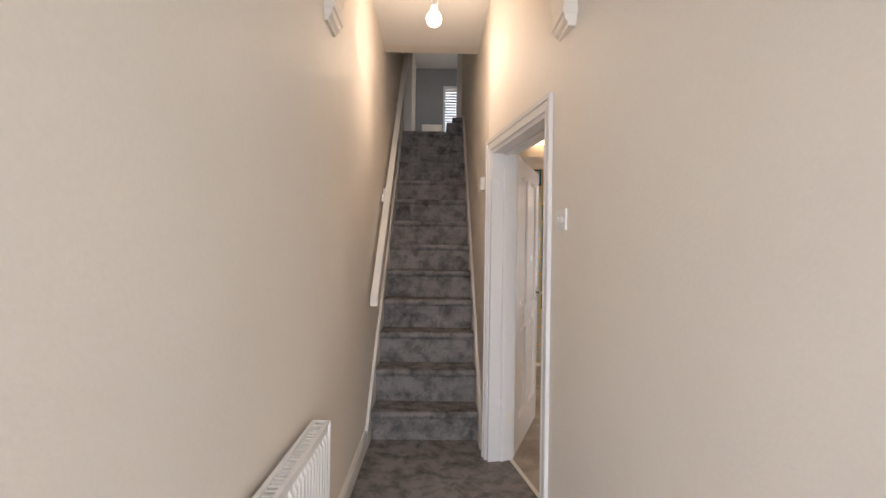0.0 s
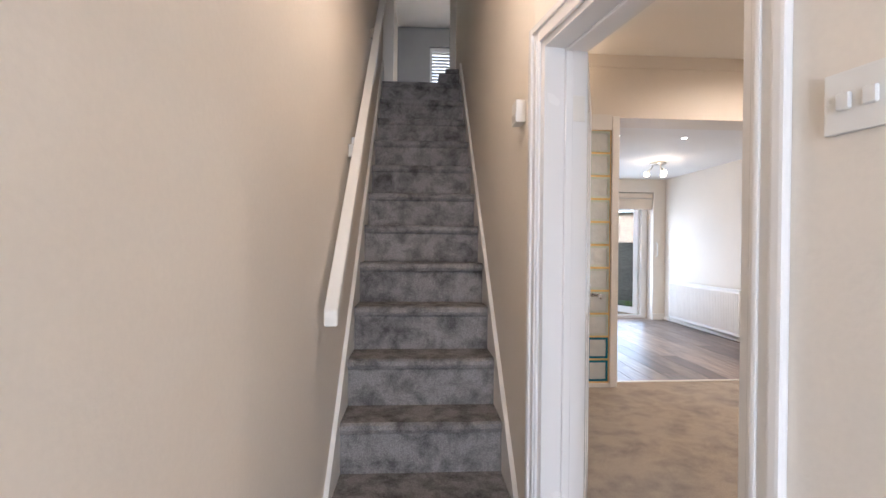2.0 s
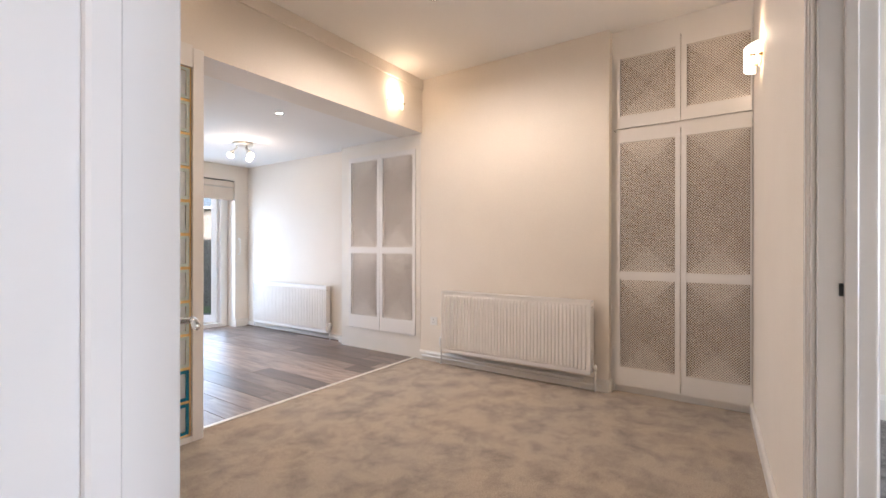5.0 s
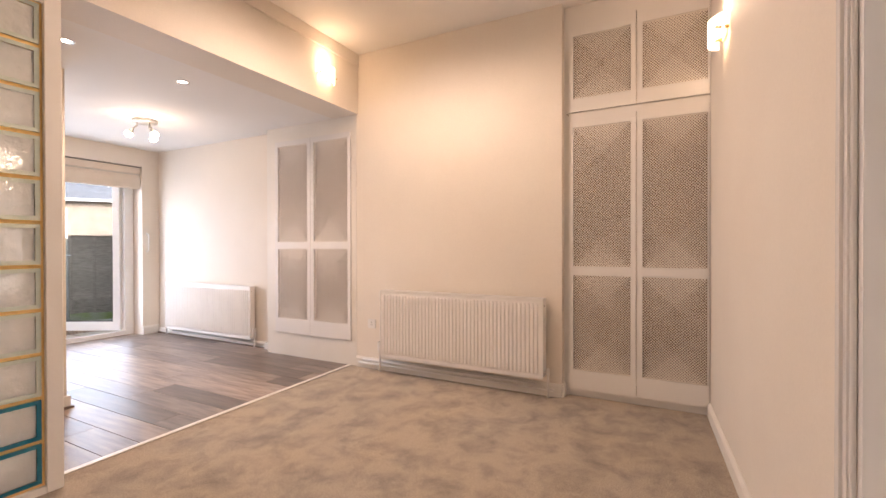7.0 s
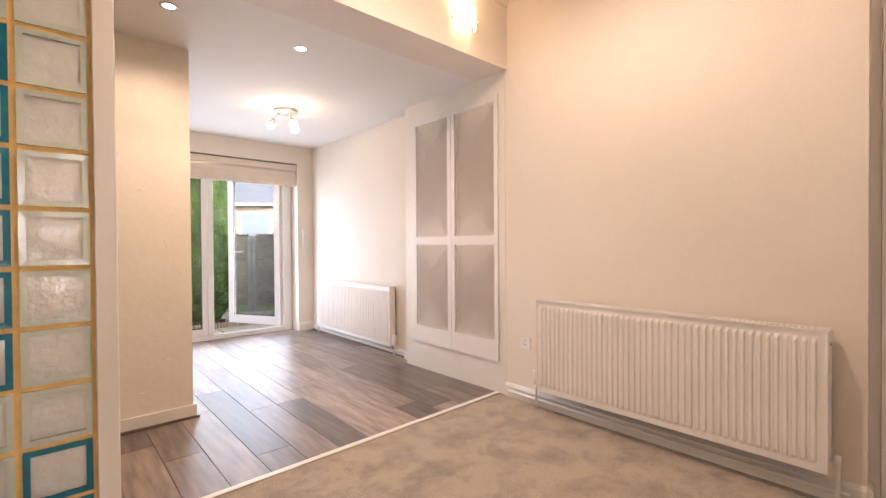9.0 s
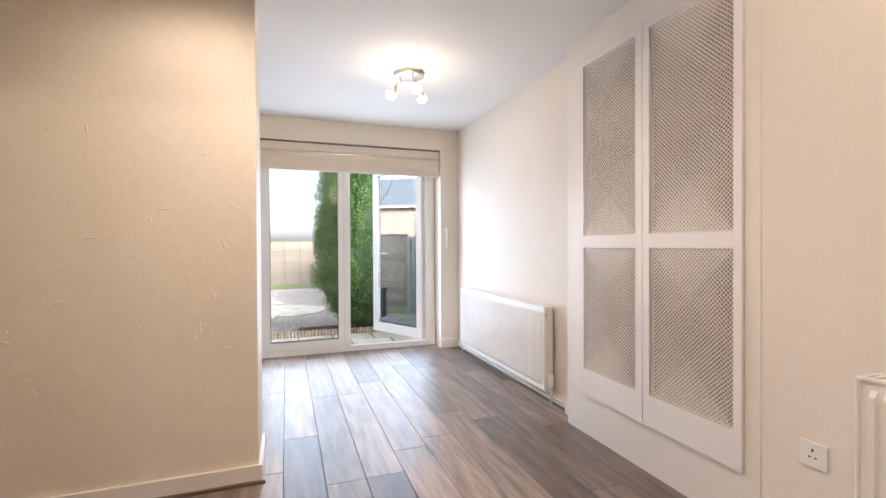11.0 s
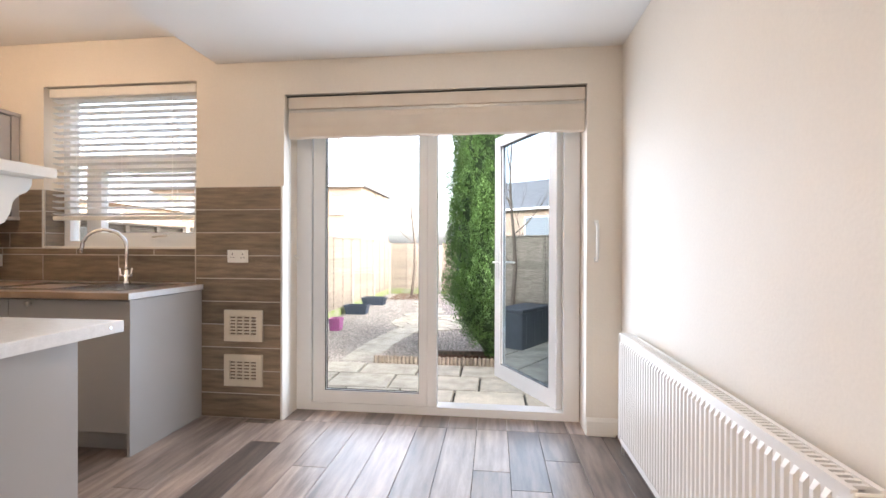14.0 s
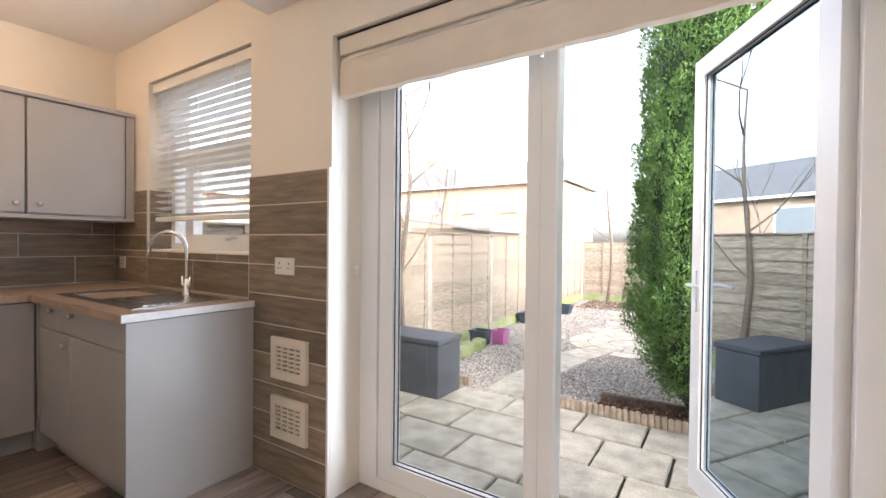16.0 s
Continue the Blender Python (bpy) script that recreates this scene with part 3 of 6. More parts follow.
# ---- radiators ----
def radiator(at, turn, length, label, height=0.6, depth=0.10, gap=0.035, bottom=0.15, valve_end=1, trv=True):
    """Local x along the wall, the wall in the plane y = 0, the room towards -y."""
    m = Matrix.Translation((*at, 0)) @ Matrix.Rotation(turn, 4, "Z")
    r = thing("radiator", m.translation, label, "radiator", "panel radiators")
    r.matrix_world = m
    z0, z1 = bottom, bottom + height
    yb, yf = -gap, -gap - depth

    def fluted(y, out, name):
        bm = bmesh.new()
        n = int(length / 0.0333)
        pitch = (length - 0.05) / n
        cols = [(0.0, y)]
        for i in range(n):
            x = 0.025 + i * pitch
            cols += [(x, y), (x + pitch * 0.18, y + out * 0.010), (x + pitch * 0.55, y + out * 0.010), (x + pitch * 0.73, y)]
        cols += [(length - 0.025, y), (length, y)]
        zr = [(z0, 0.0), (z0 + 0.03, 0.0), (z0 + 0.05, 1.0), (z1 - 0.05, 1.0), (z1 - 0.03, 0.0), (z1, 0.0)]
        grid = [[bm.verts.new((x, y + (yy - y) * f, z)) for z, f in zr] for x, yy in cols]
        for a, b in zip(grid, grid[1:]):
            for j in range(len(zr) - 1):
                bm.faces.new((a[j], b[j], b[j + 1], a[j + 1]))
        back = [(bm.verts.new((0, y - out * 0.012, z0)), bm.verts.new((0, y - out * 0.012, z1))), (bm.verts.new((length, y - out * 0.012, z0)), bm.verts.new((length, y - out * 0.012, z1)))]
        bm.faces.new((back[0][0], back[0][1], back[1][1], back[1][0]))
        part(name, moved(bm, m), METAL_WHITE, r)

    fluted(yf + 0.012, -1, "front_panel")
    if depth > 0.06:
        fluted(yb - 0.012, 1, "back_panel")
    for x in (-0.004, length - 0.006):
        part("side_panel", moved(box((x, yf + 0.004, z0 + 0.015), (x + 0.010, yb, z1 + 0.002), 0.003), m), METAL_WHITE, r)
    slats = [((0.01, yf + 0.006, z1 - 0.004), (length - 0.01, yf + 0.020, z1 + 0.004)), ((0.01, yb - 0.016, z1 - 0.004), (length - 0.01, yb - 0.002, z1 + 0.004))]
    k = int(length / 0.022)
    slats += [((0.02 + i * (length - 0.04) / k, yf + 0.020, z1 - 0.006), (0.030 + i * (length - 0.04) / k, yb - 0.016, z1 + 0.001)) for i in range(k)]
    part("top_grille", moved(boxes(slats), m), METAL_WHITE, r)
    xe = length + 0.035 if valve_end else -0.035
    xo = -0.03 if valve_end else length + 0.03
    yc = (yf + yb) / 2
    for x, inner in ((xe, length if valve_end else 0.0), (xo, 0.0 if valve_end else length)):
        part("pipe", moved(tube([(x, yc, 0.012), (x, yc, z0 + 0.045), (inner, yc, z0 + 0.05)], 0.008, 8), m), METAL_WHITE, r, smooth=True)
    if trv:
        part("valve", moved(lathe([(0.0, 0.0), (0.016, 0.0), (0.018, 0.02), (0.022, 0.03), (0.022, 0.085), (0.016, 0.1), (0.0, 0.1)], (xe, yc, z0 + 0.03), 16), m), PLASTIC, r, "white thermostatic valve", True)
    part("lockshield", moved(lathe([(0.0, 0.0), (0.012, 0.0), (0.012, 0.045), (0.0, 0.05)], (xo, yc, z0 + 0.03), 12), m), PLASTIC, r, smooth=True)
    for x in (length * 0.08, length * 0.92):
        part("bracket", moved(box((x, yb - 0.002, z0 + 0.1), (x + 0.03, 0.0, z1 - 0.1)), m), METAL_WHITE, r)
    part("bleed_plug", moved(tube([(length + 0.002, yc - 0.02, z1 - 0.05), (length + 0.012, yc - 0.02, z1 - 0.05)], 0.008, 8), m), CHROME, r)
    return r


radiator((4.05, 4.835), -math.pi / 2, 1.472, "white fluted panel radiator on the chimney breast wall", valve_end=0, bottom=0.152)
radiator((4.175, 8.352), -math.pi / 2, 1.604, "white fluted panel radiator on the extension wall", bottom=0.093, depth=0.075, gap=0.025)
la = math.atan2(1.75 - 0.2, -0.44 + 0.465)


def hall_radiator():
    p = lambda y: -0.44 - 0.025 * (1.75 - y) / 1.55
    radiator((p(0.62) + 0.0, 0.62), la, 0.98, "white double panel radiator low on the hall wall", bottom=0.098, depth=0.070, gap=0.022, trv=False)


hall_radiator()

# ---- skirting ----
def skirting(name, p0, p1, h=0.10, t=0.018, mat=None):
    """A board along the wall face p0 to p1, the room on its left."""
    a, b = Vector((*p0, 0)), Vector((*p1, 0))
    d = (b - a)
    ln = d.length
    d.normalize()
    nrm = Vector((-d.y, d.x, 0))
    m = Matrix(((d.x, nrm.x, 0, a.x), (d.y, nrm.y, 0, a.y), (0, 0, 1, 0), (0, 0, 0, 1)))
    bm = bmesh.new()
    pr = [(0.0, 0.0), (t, 0.0), (t, h * 0.82), (t * 0.55, h * 0.95), (t * 0.3, h), (0.0, h)]
    va, vb = [bm.verts.new((0, y, z)) for y, z in pr], [bm.verts.new((ln, y, z)) for y, z in pr]
    bm.faces.new(va)
    bm.faces.new(vb[::-1])
    for i in range(len(pr)):
        j = (i + 1) % len(pr)
        bm.faces.new((va[i], va[j], vb[j], vb[i]))
    return tagged(part(name, moved(bm, m), mat or SATIN, None, "off-white painted skirting board"), category="baseboard", kind="structure")


skirting("baseboard_hall_left", (-0.44, 2.94), (-0.44, 1.75), 0.12)
skirting("baseboard_hall_left_splay", (-0.44, 1.75), (-0.465, 0.2), 0.12)
skirting("baseboard_hall_right", SPLAY0, on_splay(DOOR_NEAR - 0.07), 0.12)
skirting("baseboard_partition", (1.995, 2.151), (4.13, 2.279), 0.09)
skirting("baseboard_partition_left", (0.66, 2.071), (1.03, 2.093), 0.09)
skirting("baseboard_breast", (4.05, 3.25), (4.05, 5.2), 0.10)
skirting("baseboard_breast_return", (4.13, 3.25), (4.05, 3.25), 0.10)
skirting("baseboard_extension", (4.175, 6.42), (4.175, 8.65), 0.07)
skirting("baseboard_back_right", (4.175, 8.65), (3.967, 8.65), 0.11)
skirting("baseboard_front_room", (4.55, -1.8), (4.55, 2.0), 0.17, 0.02)
bm = boxes([((0.5, 6.322, 0.0), (2.232, 6.34, 0.085)), ((2.215, 6.34, 0.0), (2.232, 6.71, 0.085))])
setting("baseboard_pier", bm, SATIN, "off-white painted skirting board")
setting("floor_bead_pier", boxes([((0.5, 6.306, 0.0), (2.246, 6.322, 0.014))]), material("brown_bead", (0.16, 0.11, 0.08), 0.5), "brown laminate edging bead")
setting("floor_bead_extension", box((4.141, 6.42, 0.0), (4.157, 8.63, 0.014)), bpy.data.materials["brown_bead"], "brown laminate edging bead")
setting("threshold_dining", moved(box((-0.02, -0.018, 0.0), (2.36, 0.018, 0.007), 0.003), Matrix.Translation((1.70, 5.232, 0)) @ Matrix.Rotation(math.radians(1.2), 4, "Z")), SATIN, "pale threshold strip between carpet and laminate")
pipe = thing("heating_pipe", (4.0, 4.0, 0.05), "white painted heating pipes along the skirting", "pipe")
part("pipe", tube([(4.012, 5.15, 0.055), (4.012, 3.3, 0.055)], 0.009, 8), METAL_WHITE, pipe, smooth=True)
part("pipe", tube([(4.018, 5.1, 0.085), (4.018, 3.45, 0.085)], 0.009, 8), METAL_WHITE, pipe, smooth=True)
pipe2 = thing("heating_pipe", (4.18, 7.5, 0.05), "white painted heating pipes along the skirting", "pipe")
part("pipe", tube([(4.145, 6.45, 0.05), (4.145, 8.3, 0.05)], 0.009, 8), METAL_WHITE, pipe2, smooth=True)

# ---- lattice-fronted cupboards ----
BACKING = material("brown_backing", (0.26, 0.19, 0.138), 0.85, colour2=(0.20, 0.145, 0.105), scale=4)
LATTICE = material("pale_lattice", (0.80, 0.74, 0.67), 0.3, colour2=(0.76, 0.70, 0.63), scale=4)


def lattice(x, y0, y1, z0, z1, pitch=0.0195, width=0.0075, t=0.002):
    """Crossing diagonal strips that leave small diamond holes, in the plane of x."""
    bm = bmesh.new()
    w, h = y1 - y0, z1 - z0
    hw = width * math.sqrt(2) / 2
    for sg, off in ((1, 0.0), (-1, -0.0015)):
        c = -h - pitch
        while c < w + pitch:
            # the line u = c + v (or mirrored), cut to the panel
            a0, a1 = max(0.0, -c), min(h, w - c)
            if a1 - a0 > width:
                pts = []
                for v, e in ((a0, -hw), (a0, hw), (a1, hw), (a1, -hw)):
                    u = min(max(c + v + e, 0.0), w)
                    pts.append((u if sg > 0 else w - u, v))
                vs = [bm.verts.new((x + off, y0 + u, z0 + v)) for u, v in pts]
                bm.faces.new(vs)
                vb = [bm.verts.new((x + off + t, y0 + u, z0 + v)) for u, v in pts]
                for i in range(4):
                    bm.faces.new((vs[i], vs[(i + 1) % 4], vb[(i + 1) % 4], vb[i]))
            c += pitch
    return bm


def lattice_door(parent, x, y0, y1, z0, z1, meshes, knob=None):
    """A white door leaf; meshes: (y0, y1, z0, z1) of its lattice panes."""
    ys = sorted({y0, y1, *(v for m in meshes for v in m[:2])})
    zs = sorted({z0, z1, *(v for m in meshes for v in m[2:])})
    bm = bmesh.new()
    for a, b in zip(ys, ys[1:]):
        for c, d in zip(zs, zs[1:]):
            if not any(m[0] <= a and b <= m[1] and m[2] <= c and d <= m[3] for m in meshes):
                bm_box(bm, (x, a, c), (x + 0.018, b, d))
    bmesh.ops.remove_doubles(bm, verts=list(bm.verts), dist=1e-5)
    leaf = part("door", bm, GLOSS, parent)
    for m in meshes:
        part("lattice", lattice(x + 0.006, *m), LATTICE, leaf)
        part("backing", box((x + 0.035, m[0], m[2]), (x + 0.040, m[1], m[3])), BACKING, leaf)
    return leaf


def alcove_cupboard():
    c = thing("alcove_cupboard", (4.35, 2.75, 0), "white built-in alcove cupboard with lattice door panels", "cupboard")
    x = 4.13
    part("frame", boxes([((x + 0.004, 3.215, 0.0), (x + 0.05, 3.25, 2.98)), ((x + 0.004, 2.27, 0.0), (x + 0.05, 2.284, 2.98)), ((x + 0.004, 2.284, 2.115), (x + 0.05, 3.215, 2.165)), ((x + 0.004, 2.284, 2.84), (x + 0.05, 3.215, 2.98)), ((x + 0.02, 2.284, 0.0), (x + 0.05, 3.215, 0.055))]), GLOSS, c)
    part("side", box((x + 0.05, 3.20, 0.0), (4.59, 3.25, 2.97)), GLOSS, c)
    part("shelf", box((x + 0.06, 2.30, 2.10), (4.59, 3.19, 2.12)), SATIN, c)
    for y0, y1, m0, m1 in ((2.738, 3.213, 2.775, 3.178), (2.286, 2.733, 2.297, 2.695)):
        lattice_door(c, x - 0.012, y0, y1, 0.06, 2.112, [(m0, m1, 0.205, 0.925), (m0, m1, 0.995, 2.048)])
        lattice_door(c, x - 0.012, y0, y1, 2.168, 2.838, [(m0, m1, 2.27, 2.742)])
    part("catch", tube([(x - 0.012, 3.216, 2.15), (x - 0.03, 3.216, 2.15)], 0.008, 10), CHROME, c, smooth=True)


def recess_cupboard():
    c = thing("recess_cupboard", (4.2, 5.8, 0), "white built-in recess cupboard with tall lattice doors", "cupboard")
    x = 4.047
    part("frame", boxes([((x, 5.20, 0.0), (x + 0.17, 5.262, 2.414)), ((x, 6.285, 0.0), (x + 0.17, 6.42, 2.414)), ((x, 5.262, 2.262), (x + 0.17, 6.285, 2.414)), ((x, 5.262, 0.0), (x + 0.03, 6.285, 0.235))]), SATIN, c)
    part("side", box((x + 0.02, 6.36, 0.0), (4.23, 6.42, 2.41)), SATIN, c)
    part("back_board", box((4.3, 5.2, 0.0), (4.34, 6.42, 2.41)), SATIN, c)
    for y0, y1, m0, m1 in ((5.265, 5.776, 5.300, 5.735), (5.780, 6.283, 5.824, 6.242)):
        lattice_door(c, x - 0.014, y0, y1, 0.24, 2.258, [(m0, m1, 0.395, 1.125), (m0, m1, 1.195, 2.205)])


alcove_cupboard()
recess_cupboard()

# ---- glass block screen ----
BLOCK_CLEAR = material("clear_glass_block", (0.96, 0.95, 0.90), 0.10, colour2=(0.90, 0.91, 0.86), scale=20, bump=1.0, bump_scale=11, rough2=0.04, Transmission_Weight=0.40, IOR=1.5)
BLOCK_EDGE = material("greenish_glass_edge", (0.80, 0.86, 0.74), 0.06, colour2=(0.72, 0.80, 0.68), scale=20, bump=0.15, bump_scale=30, Transmission_Weight=0.35)
BLUE_EDGE = material("blue_glass_edge", (0.02, 0.28, 0.40), 0.1, colour2=(0.02, 0.22, 0.34), scale=20, Transmission_Weight=0.4)
# cream mortar with the warm light on its joints put into the colour
GROUT = material("warm_lit_grout", (0.86, 0.58, 0.22), 0.7, colour2=(0.80, 0.50, 0.17), scale=30, bump=0.2, bump_scale=150)


def glass_screen():
    sc = tagged(new("partition_glass_block_screen"), label="glass block screen with clear and blue blocks in a white post", category="partition", kind="structure")
    y0, y1 = 5.10, 5.18
    px, pz, g = 0.2035, 0.2035, 0.018
    top = 0.041 + pz * 11
    part("post", box((1.634, 5.085, 0.0), (1.70, 5.2, 2.40), 0.003), SATIN, sc)
    part("head", box((0.5, 5.09, top), (1.634, 5.19, 2.415)), SATIN, sc)
    part("sill", box((0.5, 5.09, 0.0), (1.634, 5.19, 0.034)), SATIN, sc)
    part("nib", box((0.5, 5.09, 0.034), (0.607, 5.19, top)), PAINT, sc)
    blue = {(0, 0), (0, 1)} | {(1, r) for r in range(3, 9)} | {(3, 1), (3, 2), (3, 6), (4, 8), (2, 10), (4, 4)}
    grout = []
    for c in range(6):
        x = 1.634 - c * px
        grout.append(((max(x - g / 2 - 0.004, 0.607), y0 + 0.008, 0.034), (min(x + g / 2 - 0.004, 1.634), y1 - 0.008, top)))
    for r in range(12):
        z = 0.041 + r * pz
        grout.append(((0.607, y0 + 0.009, max(z - g / 2, 0.034)), (1.63, y1 - 0.009, min(z + g / 2, top))))
    part("grout", boxes(grout), GROUT, sc, "cream grout coloured as if warmly lit")
    for c in range(5):
        for r in range(11):
            xr, xl = 1.634 - c * px - g / 2 - 0.004, 1.634 - (c + 1) * px + g / 2 - 0.004
            za, zb = 0.041 + r * pz + g / 2, 0.041 + (r + 1) * pz - g / 2
            b = (c, r) in blue
            bm = bmesh.new()
            rim = 0.019
            # a frame with a slightly sunk, softly domed face on both sides
            for face, s in ((y0, 1), (y1, -1)):
                o = [bm.verts.new((x, face, z)) for x, z in ((xl, za), (xr, za), (xr, zb), (xl, zb))]
                i1 = [bm.verts.new((x, face + s * 0.001, z)) for x, z in ((xl + rim, za + rim), (xr - rim, za + rim), (xr - rim, zb - rim), (xl + rim, zb - rim))]
                for k in range(4):
                    bm.faces.new((o[k], o[(k + 1) % 4], i1[(k + 1) % 4], i1[k]))
                if s > 0:
                    front = o
                else:
                    back = o
            for k in range(4):
                bm.faces.new((front[k], front[(k + 1) % 4], back[(k + 1) % 4], back[k]))
            blk = part("glass_block", bm, BLUE_EDGE if b else BLOCK_EDGE, sc)
            n = 6
            bm = bmesh.new()
            for face, s in ((y0 + 0.002, 1), (y1 - 0.002, -1)):
                grid = [[bm.verts.new((xl + rim + (xr - xl - 2 * rim) * i / n, face + s * (0.005 + 0.004 * noise.noise((i * 0.9 + c * 5, j * 0.9 + r * 7, s)) - 0.004 * math.sin(math.pi * i / n) * math.sin(math.pi * j / n)), za + rim + (zb - za - 2 * rim) * j / n)) for j in range(n + 1)] for i in range(n + 1)]
                for i in range(n):
                    for j in range(n):
                        bm.faces.new((grid[i][j], grid[i + 1][j], grid[i + 1][j + 1], grid[i][j + 1]))
            part("face", bm, BLOCK_CLEAR, blk, smooth=True)


glass_screen()

# ---- lamps and small fittings in the rooms ----
SHADE = glowing("lit_frosted_shade", (1.0, 0.78, 0.48), 0.5)
BRASS = material("aged_brass", (0.55, 0.38, 0.16), 0.3, 1.0, scale=30)


def sconce(m, label):
    """Local y out of the wall: a bowed frosted glass front clipped to a small plate."""
    s = thing("wall_lamp", m.translation, label, "lamp", "wall lamps")
    s.matrix_world = m
    part("back_plate", moved(box((-0.05, 0.0, -0.055), (0.05, 0.012, 0.055), 0.004), m), GLOSS, s)
    part("lampholder", moved(tube([(0, 0.012, -0.03), (0, 0.045, -0.03), (0, 0.045, 0.01)], 0.012, 10), m), PLASTIC, s, smooth=True)
    bm = bmesh.new()
    rows = []
    for i in range(13):
        a = -1.35 + 2.7 * i / 12
        rows.append([bm.verts.new((0.098 * math.sin(a), 0.004 + 0.085 * math.cos(a), z - 0.012 * math.cos(a))) for z in (-0.078, -0.035, 0.01, 0.055)])
    for a, b in zip(rows, rows[1:]):
        for k in range(3):
            bm.faces.new((a[k], b[k], b[k + 1], a[k + 1]))
    sh = part("shade", moved(bm, m), SHADE, s, "bowed frosted glass shade", True)
    so = sh.modifiers.new("thick", "SOLIDIFY")
    so.thickness = 0.004
    for sg in (-1, 1):
        clip = part("clip", moved(box((sg * 0.085 - 0.006, 0.0, -0.035), (sg * 0.085 + 0.006, 0.045, -0.020), 0.002), m), BRASS, s, "small brass shade clip")
        part("finial", moved(tube([(sg * 0.088, 0.045, -0.0275), (sg * 0.095, 0.058, -0.0275), (sg * 0.099, 0.066, -0.0275)], [0.004, 0.007, 0.003], 8), m), BRASS, clip, smooth=True)


for x in (3.585, 1.207):
    sconce(Matrix.Translation((x, 5.18, 2.645)) @ Matrix.Rotation(math.pi, 4, "Z"), "lit frosted glass wall lamp on the beam")
sconce(Matrix.Translation((3.545, 2.244, 2.345)) @ Matrix.Rotation(math.radians(3.4), 4, "Z"), "lit frosted glass wall lamp beside the cupboard")
LENS = glowing("lit_downlight_lens", (1.0, 0.90, 0.74), 3.0)


def downlight(at, label):
    d = thing("downlight", at, label, "downlight", "recessed downlights")
    part("rim", lathe([(0.026, 0.004), (0.030, -0.003), (0.044, -0.004), (0.046, 0.0), (0.046, 0.004)], at, 28), BRUSHED, d, smooth=True)
    part("lens", lathe([(0.0, -0.0025), (0.020, -0.002), (0.030, -0.001)], at, 20), LENS, d, "lit lens")


for p in ((0.45, 7.45, 2.622), (2.855, 4.165, 2.98), (2.76, 5.84, 2.415), (2.01, 5.81, 2.415)):
    downlight(p, "small round brushed metal recessed ceiling downlight")


def spot_cluster(at):
    s = thing("ceiling_spotlight", at, "brushed metal ceiling light with three lit spot heads", "ceiling light")
    part("base", lathe([(0.0, 0.0), (0.105, 0.0), (0.112, -0.008), (0.108, -0.026), (0.09, -0.032), (0.0, -0.034)], at, 36), BRUSHED, s, smooth=True)
    for k, a in enumerate((2.75, -1.45, 0.5)):
        c, sn = math.cos(a), math.sin(a)
        p = Vector(at) + Vector((0.065 * c, 0.065 * sn, -0.03))
        q = p + Vector((0.04 * c, 0.04 * sn, -0.075))
        arm = part("arm", tube([p, p + Vector((0, 0, -0.03)), q], 0.008, 8), BRUSHED, s, smooth=True)
        e = q + Vector((0.04 * c, 0.04 * sn, -0.07))
        d = (e - q).normalized()
        part("head", tube([q - d * 0.005, q + d * 0.01, q + d * 0.03, q + d * 0.055], [0.012, 0.020, 0.024, 0.034], 16), BRUSHED, arm, smooth=True)
        part("bulb", tube([q + d * 0.045, q + d * 0.075, q + d * 0.088], [0.036, 0.036, 0.020], 16), BULB, arm, "lit spot bulb", True)


spot_cluster((3.215, 7.19, 2.415))


def socket(m, label, w=0.146, pink=False):
    s = wall_plate("power_socket", m, w, 0.086, label, "socket", 0.009)
    for x in ((-0.037, 0.037) if w > 0.1 else (0.0,)):
        part("pin_holes", moved(boxes([((x - 0.003, -0.0098, 0.010), (x + 0.003, -0.0085, 0.020)), ((x - 0.013, -0.0098, -0.012), (x - 0.006, -0.0085, -0.007)), ((x + 0.006, -0.0098, -0.012), (x + 0.013, -0.0085, -0.007))]), m), DARK, s)
        part("rocker", moved(box((x - 0.005, -0.013, 0.024), (x + 0.005, -0.008, 0.036), 0.001), m), PLASTIC, s)
    return s


socket(Matrix.Translation((4.05, 5.02, 0.42)) @ Matrix.Rotation(-math.pi / 2, 4, "Z"), "white plastic single socket low on the wall", 0.086)
grab = thing("pull_handle", (4.09, 8.65, 1.2), "white plastic pull handle on the wall by the doors", "handle")
part("grip", tube([(4.022, 8.65, 1.09), (4.022, 8.618, 1.10), (4.022, 8.607, 1.13), (4.022, 8.607, 1.28), (4.022, 8.618, 1.31), (4.022, 8.65, 1.32)], 0.0095, 10), PLASTIC, grab, smooth=True)
for z in (1.075, 1.305):
    foot = part("foot", box((4.009, 8.643, z), (4.035, 8.651, z + 0.032), 0.003), PLASTIC, grab)
    part("screw", tube([(4.022, 8.643, z + 0.008), (4.022, 8.641, z + 0.008)], 0.003, 8), BRUSHED, foot)


